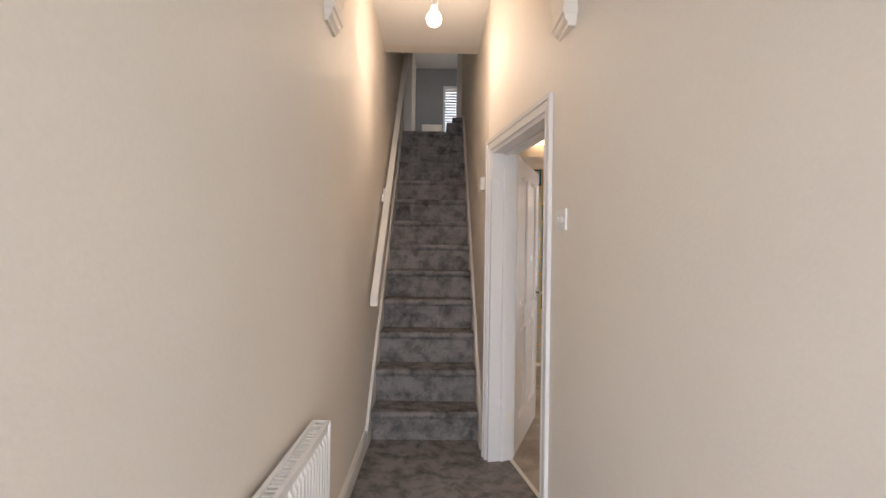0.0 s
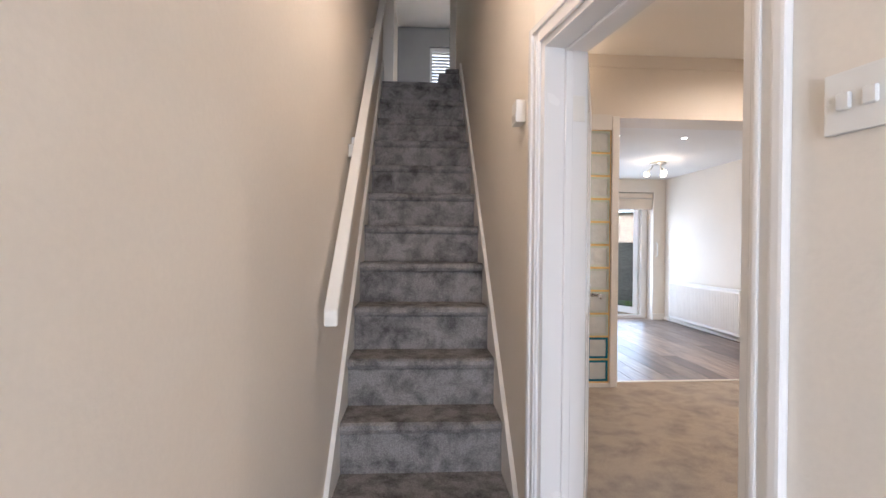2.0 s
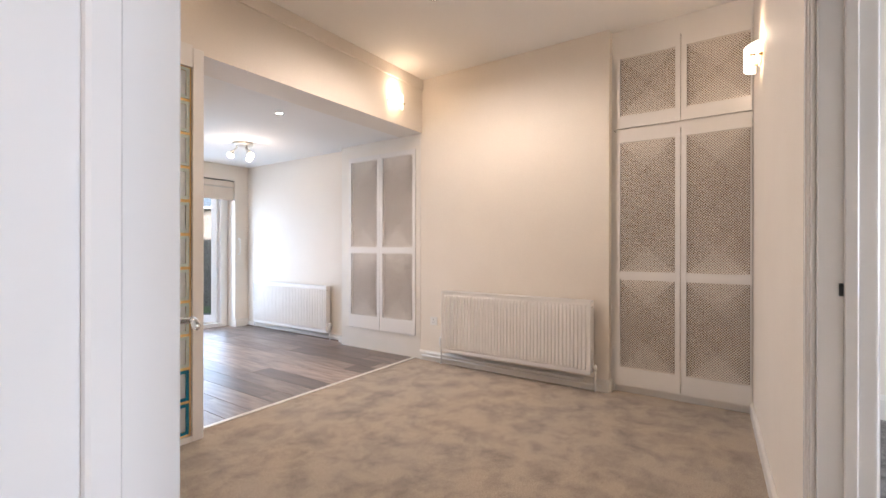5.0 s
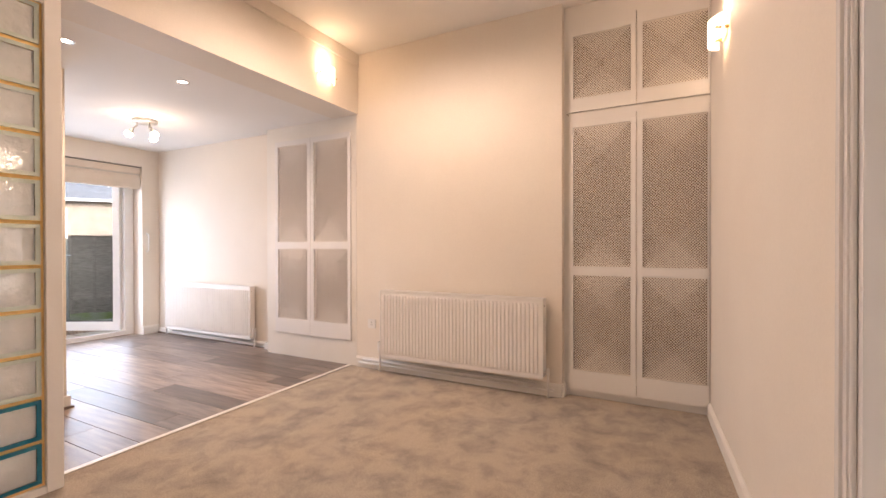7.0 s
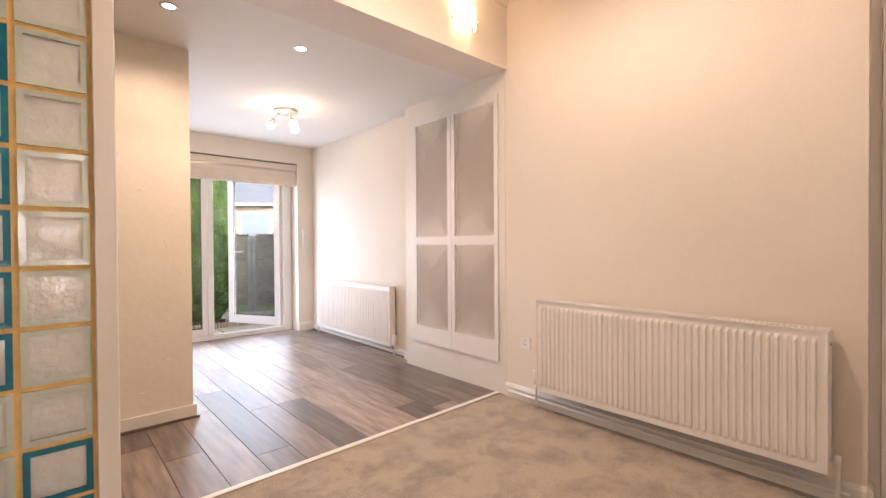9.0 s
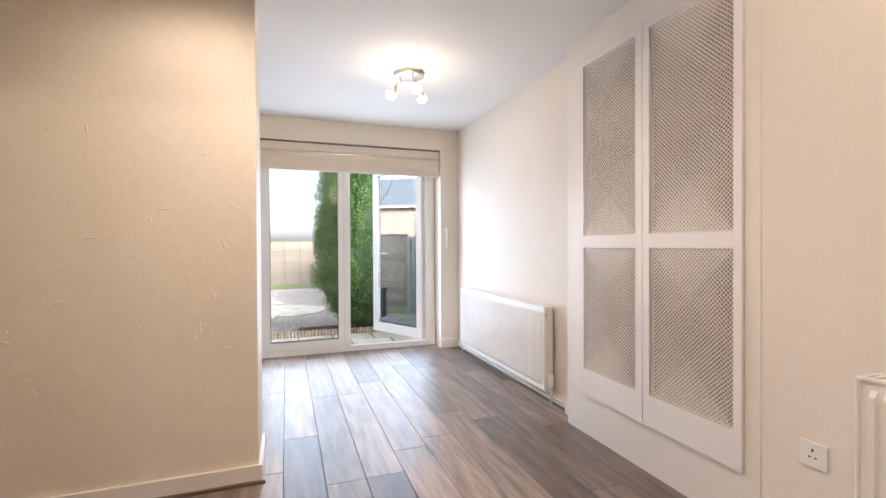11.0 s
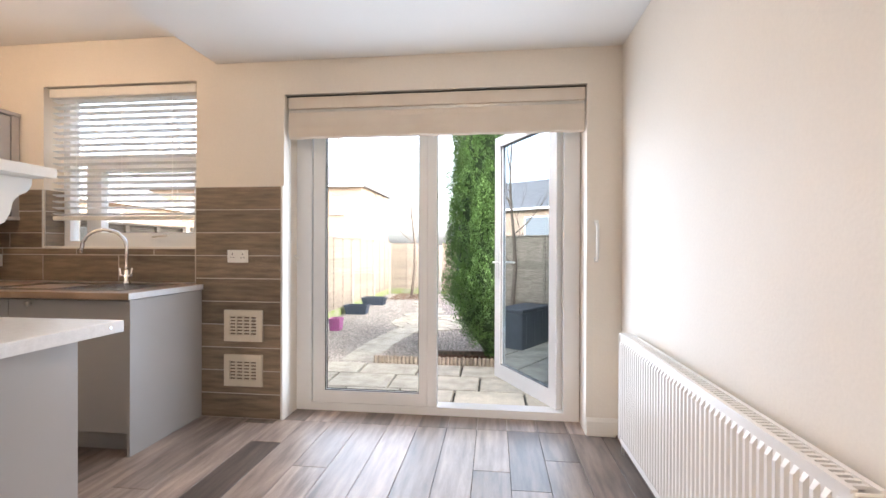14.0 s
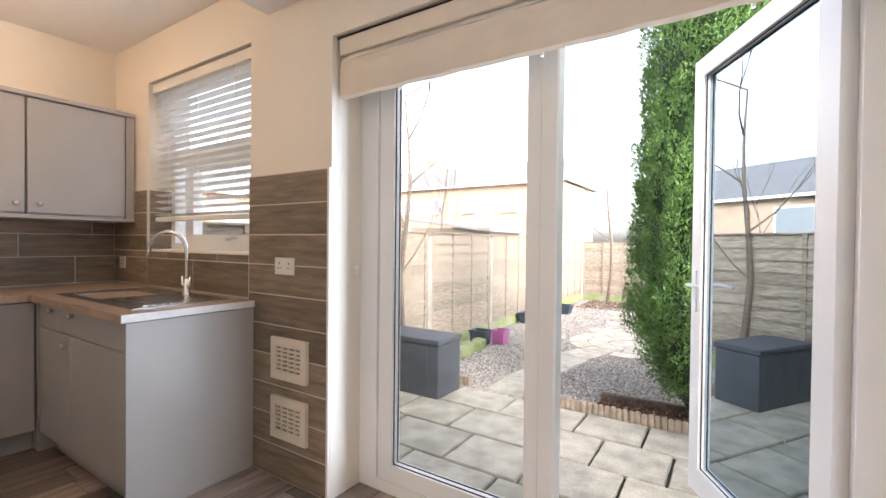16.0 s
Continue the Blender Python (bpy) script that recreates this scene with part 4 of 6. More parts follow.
# old plaster scars on the pier
def plaster_scars():
    rng = random.Random(5)
    pier = bpy.data.objects["wall_pier"]
    for k in range(60):
        x, z = rng.uniform(1.0, 2.17), rng.choice((rng.uniform(0.15, 1.0), rng.uniform(0.9, 1.75)))
        a, ln, bend = rng.uniform(-0.5, 0.5), rng.choice((rng.uniform(0.005, 0.015), rng.uniform(0.01, 0.035))), rng.uniform(-0.6, 0.3)
        if rng.random() < 0.3:
            a += 1.4
        pts = [(x + ln * t * math.cos(a), 6.3405, z + ln * t * math.sin(a) + bend * ln * (t * t - 1)) for t in (-1, -0.5, 0, 0.5, 1)]
        r = rng.uniform(0.0025, 0.0045)
        part("plaster_scar", tube(pts, [r * 0.3, r * 0.9, r, r * 0.8, r * 0.3], 6), ROUGH_PAINT, pier, smooth=True)
        if rng.random() < 0.45:
            part("plaster_blob", moved(lathe([(0.0, -0.003), (0.004, -0.0015), (0.005, 0.0), (0.003, 0.002), (0.0, 0.003)], (0, 0, 0), 8), Matrix.Translation((x + rng.uniform(-0.05, 0.05), 6.340, z + rng.uniform(-0.05, 0.05)))), ROUGH_PAINT, pier, smooth=True)


plaster_scars()

jb = thing("pipe_box", (4.16, 6.5, 0.03), "small white plastic pipe box on the skirting", "pipe cover")
part("box", box((4.12, 6.46, 0.0), (4.157, 6.56, 0.075), 0.006, 2), PLASTIC, jb)

# ---- kitchen ----
CAB = material("dove_grey_cabinet", (0.41, 0.385, 0.36), 0.28, colour2=(0.39, 0.365, 0.34), scale=3, bump=0.02, bump_scale=80)
WORKTOP = material("oak_effect_worktop", (0.42, 0.29, 0.19), 0.28, colour2=(0.30, 0.20, 0.13), scale=6, stretch=(1, 8, 1), fine=0.08, bump_scale=120)
WHITE_TOP = material("pale_laminate_worktop", (0.78, 0.76, 0.74), 0.3, colour2=(0.72, 0.70, 0.68), scale=40, fine=0.05, bump_scale=300)
STEEL = material("stainless_steel", (0.60, 0.60, 0.60), 0.22, 1.0, colour2=(0.52, 0.52, 0.52), scale=60, stretch=(1, 12, 1))
TILE = material("wood_effect_tile", (0.30, 0.228, 0.158), 0.42, colour2=(0.13, 0.096, 0.066), scale=4.0, stretch=(1.2, 1.2, 9), fine=0.12, bump=0.15, bump_scale=60, spread=(0.25, 0.7), per_object=0.22, rough2=0.55)
TGROUT = material("pale_grout", (0.62, 0.57, 0.50), 0.8, scale=40)


def tiles(name, m, w, rows, x_joints, label):
    """Tiles on a wall plane: local x along, z up, the room towards -y."""
    t = tagged(new(name), label=label, category="wall tiles", kind="structure")
    part("grout_bed", moved(box((0, -0.0085, rows[0]), (w, 0.0, rows[-1])), m), TGROUT, t)
    g = 0.0032
    for r, (a, b) in enumerate(zip(rows, rows[1:])):
        js = [0.0, *[j for j in x_joints(r) if 0.03 < j < w - 0.03], w]
        for p, q in zip(js, js[1:]):
            cx, cz = (p + q) / 2, (a + b) / 2
            bm = box((p + g - cx, -0.0105, a + g - cz), (q - g - cx, -0.004, b - g - cz), 0.0015)
            ob = new("tile", mesh_of("tile", bm, TILE))
            ob.parent = t
            ob.matrix_basis = m @ Matrix.Translation((cx, 0, cz))
    return t


def running(step, offs):
    return lambda r: [offs[r % len(offs)] + step * k for k in range(-1, 6)]


P = 0.1563
rows_strip = [0.0] + [1.573 - P * k for k in range(9, -1, -1)]
tiles("wall_tiles_strip", Matrix.Translation((1.352, 8.65, 0)), 0.618, rows_strip, lambda r: [], "wood-effect brown grey wall tiles beside the glazed doors")
rows_low = [0.915, 1.573 - P * 3, 1.15]
tiles("wall_tiles_sink", Matrix.Translation((-0.36, 8.65, 0)), 1.71, rows_low, running(0.6, (0.53, 0.2)), "wood-effect brown grey splashback tiles")
tiles("wall_tiles_corner", Matrix.Translation((-0.36, 8.65, 0)), 0.524, [1.152, 1.573 - P * 2, 1.573 - P, 1.573], running(0.6, (0.26, 0.55)), "wood-effect brown grey splashback tiles")
tiles("wall_tiles_left", Matrix.Translation((-0.365, 6.8, 0)) @ Matrix.Rotation(math.pi / 2, 4, "Z"), 1.84, [0.915, 1.573 - P * 3, 1.573 - P * 2, 1.37], running(0.6, (0.4, 0.1, 0.5)), "wood-effect brown grey splashback tiles")
tiles("wall_tiles_reveal", Matrix.Translation((0.166, 8.652, 0)) @ Matrix.Rotation(math.pi / 2, 4, "Z"), 0.146, [1.165, 1.573 - P * 2, 1.573 - P, 1.573], lambda r: [], "wood-effect brown grey tiles in the window reveal")
setting("trim_tile_edge", box((1.968, 8.636, 0.0), (1.984, 8.652, 1.578), 0.003), SATIN, "pale tile edge trim")


def knob(parent, at, way):
    at, way = Vector(at), Vector(way)
    part("knob", tube([at, at + way * 0.012, at + way * 0.016, at + way * 0.026, at + way * 0.030], [0.006, 0.006, 0.014, 0.014, 0.006], 14), BRUSHED, parent, "round brushed metal knob", True)


def sink_unit():
    u = thing("sink_base_unit", (0.82, 8.35, 0), "dove grey sink base unit with brushed knobs", "kitchen cabinet", "kitchen units")
    part("carcass", box((0.24, 8.07, 0.12), (1.38, 8.63, 0.868)), CAB, u)
    part("end_panel", box((1.382, 8.035, 0.0), (1.402, 8.638, 0.868), 0.002), CAB, u)
    part("plinth", box((0.2, 8.12, 0.0), (1.382, 8.14, 0.115)), CAB, u)
    for x0, x1, k in ((0.262, 0.62, 0.473), (0.625, 1.378, 0.774)):
        dr = part("drawer_front", box((x0, 8.047, 0.732), (x1, 8.067, 0.862), 0.003), CAB, u)
        knob(dr, (k, 8.047, 0.836), (0, -1, 0))
    for x0, x1 in ((0.262, 0.722), (0.727, 1.378)):
        dd = part("door", box((x0, 8.047, 0.122), (x1, 8.067, 0.726), 0.003), CAB, u)
        if x0 < 0.5:
            knob(dd, (0.673, 8.047, 0.667), (0, -1, 0))


def left_units():
    for i, (y0, y1) in enumerate(((7.42, 8.04), (6.85, 7.415))):
        u = thing("base_unit", (-0.1, (y0 + y1) / 2, 0), "dove grey base unit with plain door", "kitchen cabinet", "kitchen units")
        part("carcass", box((-0.36, y0, 0.12), (0.20, y1, 0.868)), CAB, u)
        part("plinth", box((0.13, y0, 0.0), (0.15, y1, 0.115)), CAB, u)
        dd = part("door", box((0.202, y0 + 0.004, 0.122), (0.222, y1 - 0.004, 0.862), 0.003), CAB, u)
        knob(dd, (0.222, y0 + 0.06, 0.79), (1, 0, 0))
    corner = thing("corner_base_unit", (-0.1, 8.3, 0), "dove grey corner base unit", "kitchen cabinet", "kitchen units")
    part("carcass", box((-0.36, 8.045, 0.0), (0.235, 8.63, 0.868)), CAB, corner)
    wt = thing("worktop", (0.3, 8.3, 0.87), "oak-effect laminate kitchen worktop in an L shape", "worktop")
    part("sink_run", box((0.245, 8.015, 0.87), (1.41, 8.636, 0.908), 0.004, 2), WORKTOP, wt)
    part("side_run", box((-0.36, 6.8, 0.87), (0.245, 8.636, 0.908), 0.004, 2), WORKTOP, wt)
    part("end_cap", box((1.410, 8.015, 0.872), (1.4125, 8.636, 0.906)), WHITE_TOP, wt, "white laminate end strip")
    part("front_cap", box((0.25, 8.0125, 0.872), (1.41, 8.015, 0.906)), WORKTOP, wt)


def wall_units():
    for i, (y0, y1, kn) in enumerate(((8.063, 8.585, 0), (7.498, 8.058, 1), (6.88, 7.493, 0))):
        u = thing("wall_unit", (-0.2, (y0 + y1) / 2, 1.73), "dove grey wall cupboard with plain door", "kitchen cabinet", "kitchen units")
        part("carcass", box((-0.36, y0, 1.375), (-0.045, y1, 2.09)), CAB, u)
        dd = part("door", box((-0.043, y0 + 0.003, 1.385), (-0.022, y1 - 0.003, 2.085), 0.003), CAB, u)
        knob(dd, (-0.022, y0 + 0.055 if kn == 0 else y1 - 0.05, 1.44), (1, 0, 0))
    t = thing("cupboard_trim", (-0.2, 7.8, 2.1), "dove grey cornice and pelmet round the wall cupboards", "cupboard trim")
    part("cornice", box((-0.36, 6.88, 2.092), (-0.008, 8.64, 2.118), 0.006, 2), CAB, t)
    part("pelmet", box((-0.36, 6.88, 1.35), (-0.012, 8.64, 1.373), 0.004), CAB, t)
    part("filler", box((-0.36, 8.588, 1.373), (-0.022, 8.64, 2.092)), CAB, t)


def sink():
    s = thing("kitchen_sink", (0.8, 8.33, 0.91), "stainless steel sink with ribbed drainer set in the worktop", "sink")
    bm = bmesh.new()
    x0, x1, y0, y1, z = 0.32, 1.29, 8.10, 8.57, 0.9125
    bx0, bx1, by0, by1 = 0.42, 0.78, 8.15, 8.46
    for lo, hi in (((x0, y0), (bx0, y1)), ((bx1, y0), (x1, y1)), ((bx0, y0), (bx1, by0)), ((bx0, by1), (bx1, y1))):
        bm_box(bm, (*lo, z - 0.004), (*hi, z))
    part("rim", bm, STEEL, s)
    bm = bmesh.new()
    for lo, hi in (((bx0, by0, 0.76), (bx1, by1, 0.765)), ((bx0, by0, 0.765), (bx0 + 0.004, by1, z - 0.004)), ((bx1 - 0.004, by0, 0.765), (bx1, by1, z - 0.004)), ((bx0 + 0.004, by0, 0.765), (bx1 - 0.004, by0 + 0.004, z - 0.004)), ((bx0 + 0.004, by1 - 0.004, 0.765), (bx1 - 0.004, by1, z - 0.004))):
        bm_box(bm, lo, hi)
    part("bowl", bm, STEEL, s)
    bm = bmesh.new()
    for k in range(8):
        y = 8.17 + 0.04 * k
        bm_box(bm, (0.84, y, z), (1.24, y + 0.016, z + 0.003))
    part("drainer_ribs", bm, STEEL, s)
    t = thing("mixer_tap", (0.94, 8.52, 0.91), "tall chrome swan neck mixer tap", "tap")
    body = part("body", lathe([(0.0, 0.0), (0.026, 0.0), (0.026, 0.008), (0.017, 0.015), (0.015, 0.09), (0.0, 0.095)], (0.94, 8.52, 0.9125), 20), CHROME, t, smooth=True)
    pts = [(0.94, 8.52, 1.0), (0.94, 8.52, 1.16)] + [(0.94 - 0.115 + 0.115 * math.cos(a), 8.52 - 0.05 * (1 - math.cos(a)), 1.16 + 0.115 * math.sin(a)) for a in (math.pi * i / 10 for i in range(1, 11))] + [(0.705, 8.415, 1.12)]
    part("spout", tube(pts, 0.0115, 12), CHROME, t, smooth=True)
    for sg in (-1, 1):
        part("lever", tube([(0.94, 8.52, 0.965), (0.94 + sg * 0.04, 8.515, 0.97), (0.94 + sg * 0.045, 8.515, 1.02)], [0.010, 0.009, 0.005], 10), CHROME, t, smooth=True)


def peninsula():
    p = thing("peninsula_unit", (1.7, 6.95, 0), "dove grey peninsula unit backing on the pier", "kitchen cabinet", "kitchen units")
    part("carcass", box((1.05, 6.735, 0.1), (2.07, 7.0, 0.868)), CAB, p)
    part("end_panel", box((2.075, 6.733, 0.0), (2.10, 7.06, 0.868), 0.002), CAB, p)
    part("plinth", box((1.05, 6.76, 0.0), (2.07, 6.98, 0.098)), CAB, p)
    w = thing("breakfast_bar_top", (1.7, 6.95, 0.87), "pale laminate breakfast bar worktop", "worktop")
    part("top", box((1.02, 6.725, 0.87), (2.125, 7.205, 0.910), 0.004, 2), WHITE_TOP, w)
    for y in (6.80, 7.15):
        part("screw_cap", tube([(2.125, y, 0.892), (2.127, y, 0.892)], 0.006, 10), STEEL, w)
    s = thing("wall_shelf", (1.8, 6.85, 1.37), "white painted shelf on a scrolled bracket", "shelf")
    part("board", box((1.35, 6.71, 1.368), (2.07, 7.02, 1.40), 0.006, 2), SATIN, s)
    bm = bmesh.new()
    pr = [(6.71, 1.366), (7.00, 1.366), (6.998, 1.345), (6.985, 1.325), (6.962, 1.312), (6.945, 1.29), (6.94, 1.262), (6.925, 1.232), (6.89, 1.212), (6.84, 1.205), (6.78, 1.19), (6.74, 1.165), (6.71, 1.15)]
    a, b = [bm.verts.new((1.985, *q)) for q in pr], [bm.verts.new((2.007, *q)) for q in pr]
    bm.faces.new(a)
    bm.faces.new(b[::-1])
    for i in range(len(pr)):
        j = (i + 1) % len(pr)
        bm.faces.new((a[i], a[j], b[j], b[i]))
    part("bracket", bm, SATIN, s, "scrolled shelf bracket")


sink_unit()
left_units()
wall_units()
sink()
peninsula()
socket(Matrix.Translation((1.665, 8.639, 1.10)), "white plastic double power socket on the tiles")
socket(Matrix.Translation((-0.20, 8.639, 1.06)), "white plastic single power socket on the tiles", 0.086)
socket(Matrix.Translation((-0.353, 7.80, 1.07)) @ Matrix.Rotation(math.pi / 2, 4, "Z"), "white plastic double power socket on the tiles")
VENT = material("cream_plastic", (0.74, 0.67, 0.55), 0.45, colour2=(0.70, 0.62, 0.50), scale=8)
for zc in (0.630, 0.327):
    v = thing("air_vent", (1.71, 8.64, zc), "square cream plastic slotted air vent on the tiles", "vent", "wall vents")
    x0, x1, z0, z1 = 1.575, 1.845, zc - 0.106, zc + 0.106
    part("frame", boxes([((x0, 8.620, z0), (x1, 8.640, z0 + 0.036)), ((x0, 8.620, z1 - 0.036), (x1, 8.640, z1)), ((x0, 8.620, z0 + 0.036), (x0 + 0.040, 8.640, z1 - 0.036)), ((x1 - 0.040, 8.620, z0 + 0.036), (x1, 8.640, z1 - 0.036))]), VENT, v)
    part("backing", box((x0 + 0.03, 8.634, z0 + 0.03), (x1 - 0.03, 8.6395, z1 - 0.03)), BACKING, v)
    for k in range(7):
        z = z0 + 0.036 + k * 0.0218
        part("slat", box((x0 + 0.040, 8.623, z), (x1 - 0.040, 8.634, z + 0.0105)), VENT, v)
    for x in (1.66, 1.71, 1.76):
        part("bar", box((x - 0.005, 8.6225, z0 + 0.036), (x + 0.005, 8.633, z1 - 0.036)), VENT, v)

# ---- glazed doors, window and blinds ----
COATED = bpy.data.materials.new("coated_reflective_glass")
COATED.use_nodes = True
cn, cl = COATED.node_tree.nodes, COATED.node_tree.links
cn.remove(cn["Principled BSDF"])
ct, cg, cm = cn.new("ShaderNodeBsdfTransparent"), cn.new("ShaderNodeBsdfGlossy"), cn.new("ShaderNodeMixShader")
ct.inputs[0].default_value, cg.inputs["Roughness"].default_value, cm.inputs[0].default_value = (0.16, 0.21, 0.25, 1), 0.0, 0.52
cg.inputs[0].default_value = (0.70, 0.82, 0.90, 1)
cl.new(ct.outputs[0], cm.inputs[1])
cl.new(cg.outputs[0], cm.inputs[2])
cl.new(cm.outputs[0], cn["Material Output"].inputs["Surface"])
GASKET = material("black_gasket", (0.02, 0.02, 0.02), 0.6)


def glazed_leaf(parent, m, w, h, stile, bottom, name, pane=None):
    """Local x from the hinge, y through, z up."""
    t = 0.06
    leaf = part(name, moved(boxes([((0, 0, 0), (stile, t, h)), ((w - stile, 0, 0), (w, t, h)), ((stile, 0, 0), (w - stile, t, bottom)), ((stile, 0, h - stile), (w - stile, t, h))]), m), PVC, parent)
    for yy in (0.012, t - 0.016):
        part("gasket", moved(boxes([((stile, yy, bottom), (stile + 0.005, yy + 0.004, h - stile)), ((w - stile - 0.005, yy, bottom), (w - stile, yy + 0.004, h - stile)), ((stile + 0.005, yy, bottom), (w - stile - 0.005, yy + 0.004, bottom + 0.005)), ((stile + 0.005, yy, h - stile - 0.005), (w - stile - 0.005, yy + 0.004, h - stile))]), m), GASKET, leaf)
    pn = part("pane", moved(box((stile, t / 2 - 0.002, bottom), (w - stile, t / 2 + 0.002, h - stile)), m), pane or PANE, leaf)
    pn.visible_shadow = False
    return leaf


def french_doors():
    d = tagged(new("window_french_doors"), label="white upvc french doors, one leaf fixed and one open", category="doors", kind="structure")
    part("frame", boxes([((1.985, 8.77, 0.0), (2.10, 8.84, 2.19)), ((3.862, 8.77, 0.0), (3.965, 8.84, 2.19)), ((2.10, 8.77, 2.11), (3.862, 8.84, 2.19)), ((2.10, 8.77, 0.0), (3.862, 8.84, 0.055))]), PVC, d)
    part("sill", box((1.985, 8.84, -0.03), (3.965, 8.99, 0.02), 0.006), PVC, d)
    glazed_leaf(d, Matrix.Translation((2.112, 8.775, 0.058)), 0.852, 2.05, 0.085, 0.082, "fixed_leaf")
    part("mullion", box((2.935, 8.768, 0.055), (3.006, 8.845, 2.11), 0.006), PVC, d)
    m = Matrix.Translation((3.872, 8.845, 0.06)) @ Matrix.Rotation(math.atan2(0.88, -0.475), 4, "Z")
    leaf = glazed_leaf(d, m, 0.872, 2.045, 0.085, 0.115, "open_leaf", COATED)
    for y, sg in ((0.0, -1), (0.06, 1)):
        hd = part("handle", moved(tube([(0.83, y, 0.98), (0.83, y + sg * 0.04, 0.98), (0.82, y + sg * 0.045, 0.98), (0.71, y + sg * 0.045, 0.98)], 0.008, 10), m), PVC if sg > 0 else CHROME, leaf, "lever handle", True)
        part("handle_plate", moved(box((0.815, min(y, y + sg * 0.008), 0.85), (0.845, max(y, y + sg * 0.008), 1.05), 0.003), m), PVC, leaf)
    for z in (0.25, 1.0, 1.75):
        part("hinge", box((3.868, 8.845, z), (3.89, 8.87, z + 0.1), 0.003), PVC, d)
    part("latch_knob", tube([(2.0, 8.72, 1.10), (2.02, 8.715, 1.10), (2.03, 8.70, 1.07)], 0.008, 8), PLASTIC, d, smooth=True)
    d.location = (-0.005, 0.08, 0.0)


def roman_blind():
    FAB = material("cream_blind_fabric", (0.74, 0.66, 0.56), 0.85, colour2=(0.71, 0.62, 0.52), scale=6, fine=0.04, bump=0.15, bump_scale=400)
    b = thing("roman_blind", (2.98, 8.69, 2.1), "raised cream fabric roman blind over the glazed doors", "blind")
    part("headrail", box((2.002, 8.675, 2.098), (3.96, 8.735, 2.178), 0.003), FAB, b)
    # thin dark strip draws the shaded gap above the headrail
    part("gap_shade_strip", box((1.993, 8.673, 2.178), (3.962, 8.74, 2.183)), DARK, b)
    part("track", box((2.0, 8.69, 2.078), (3.955, 8.73, 2.097)), BRUSHED, b)
    bm = bmesh.new()
    prof = [(8.735, 2.09), (8.695, 2.085), (8.682, 2.04), (8.678, 1.97), (8.682, 1.91), (8.692, 1.897), (8.705, 1.905), (8.712, 1.97), (8.715, 2.08)]
    n = 24
    rows = [[bm.verts.new((2.002 + 1.955 * i / n, y + 0.002 * math.sin(i * 1.9 + z * 20), z + 0.0025 * math.sin(i * 2.3 + y * 40))) for y, z in prof] for i in range(n + 1)]
    for p, q in zip(rows, rows[1:]):
        for j in range(len(prof)):
            bm.faces.new((p[j], q[j], q[(j + 1) % len(prof)], p[(j + 1) % len(prof)]))
    bm.faces.new(rows[0])
    bm.faces.new(rows[-1][::-1])
    part("folded_fabric", bm, FAB, b)
    for x in (2.35, 2.99, 3.6):
        part("cord_clip", tube([(x, 8.70, 1.90), (x, 8.70, 1.888)], 0.006, 8), PLASTIC, b)
    c = part("pull_cord", tube([(2.005, 8.70, 1.9), (2.006, 8.70, 1.2)], 0.0015, 5), PLASTIC, b)


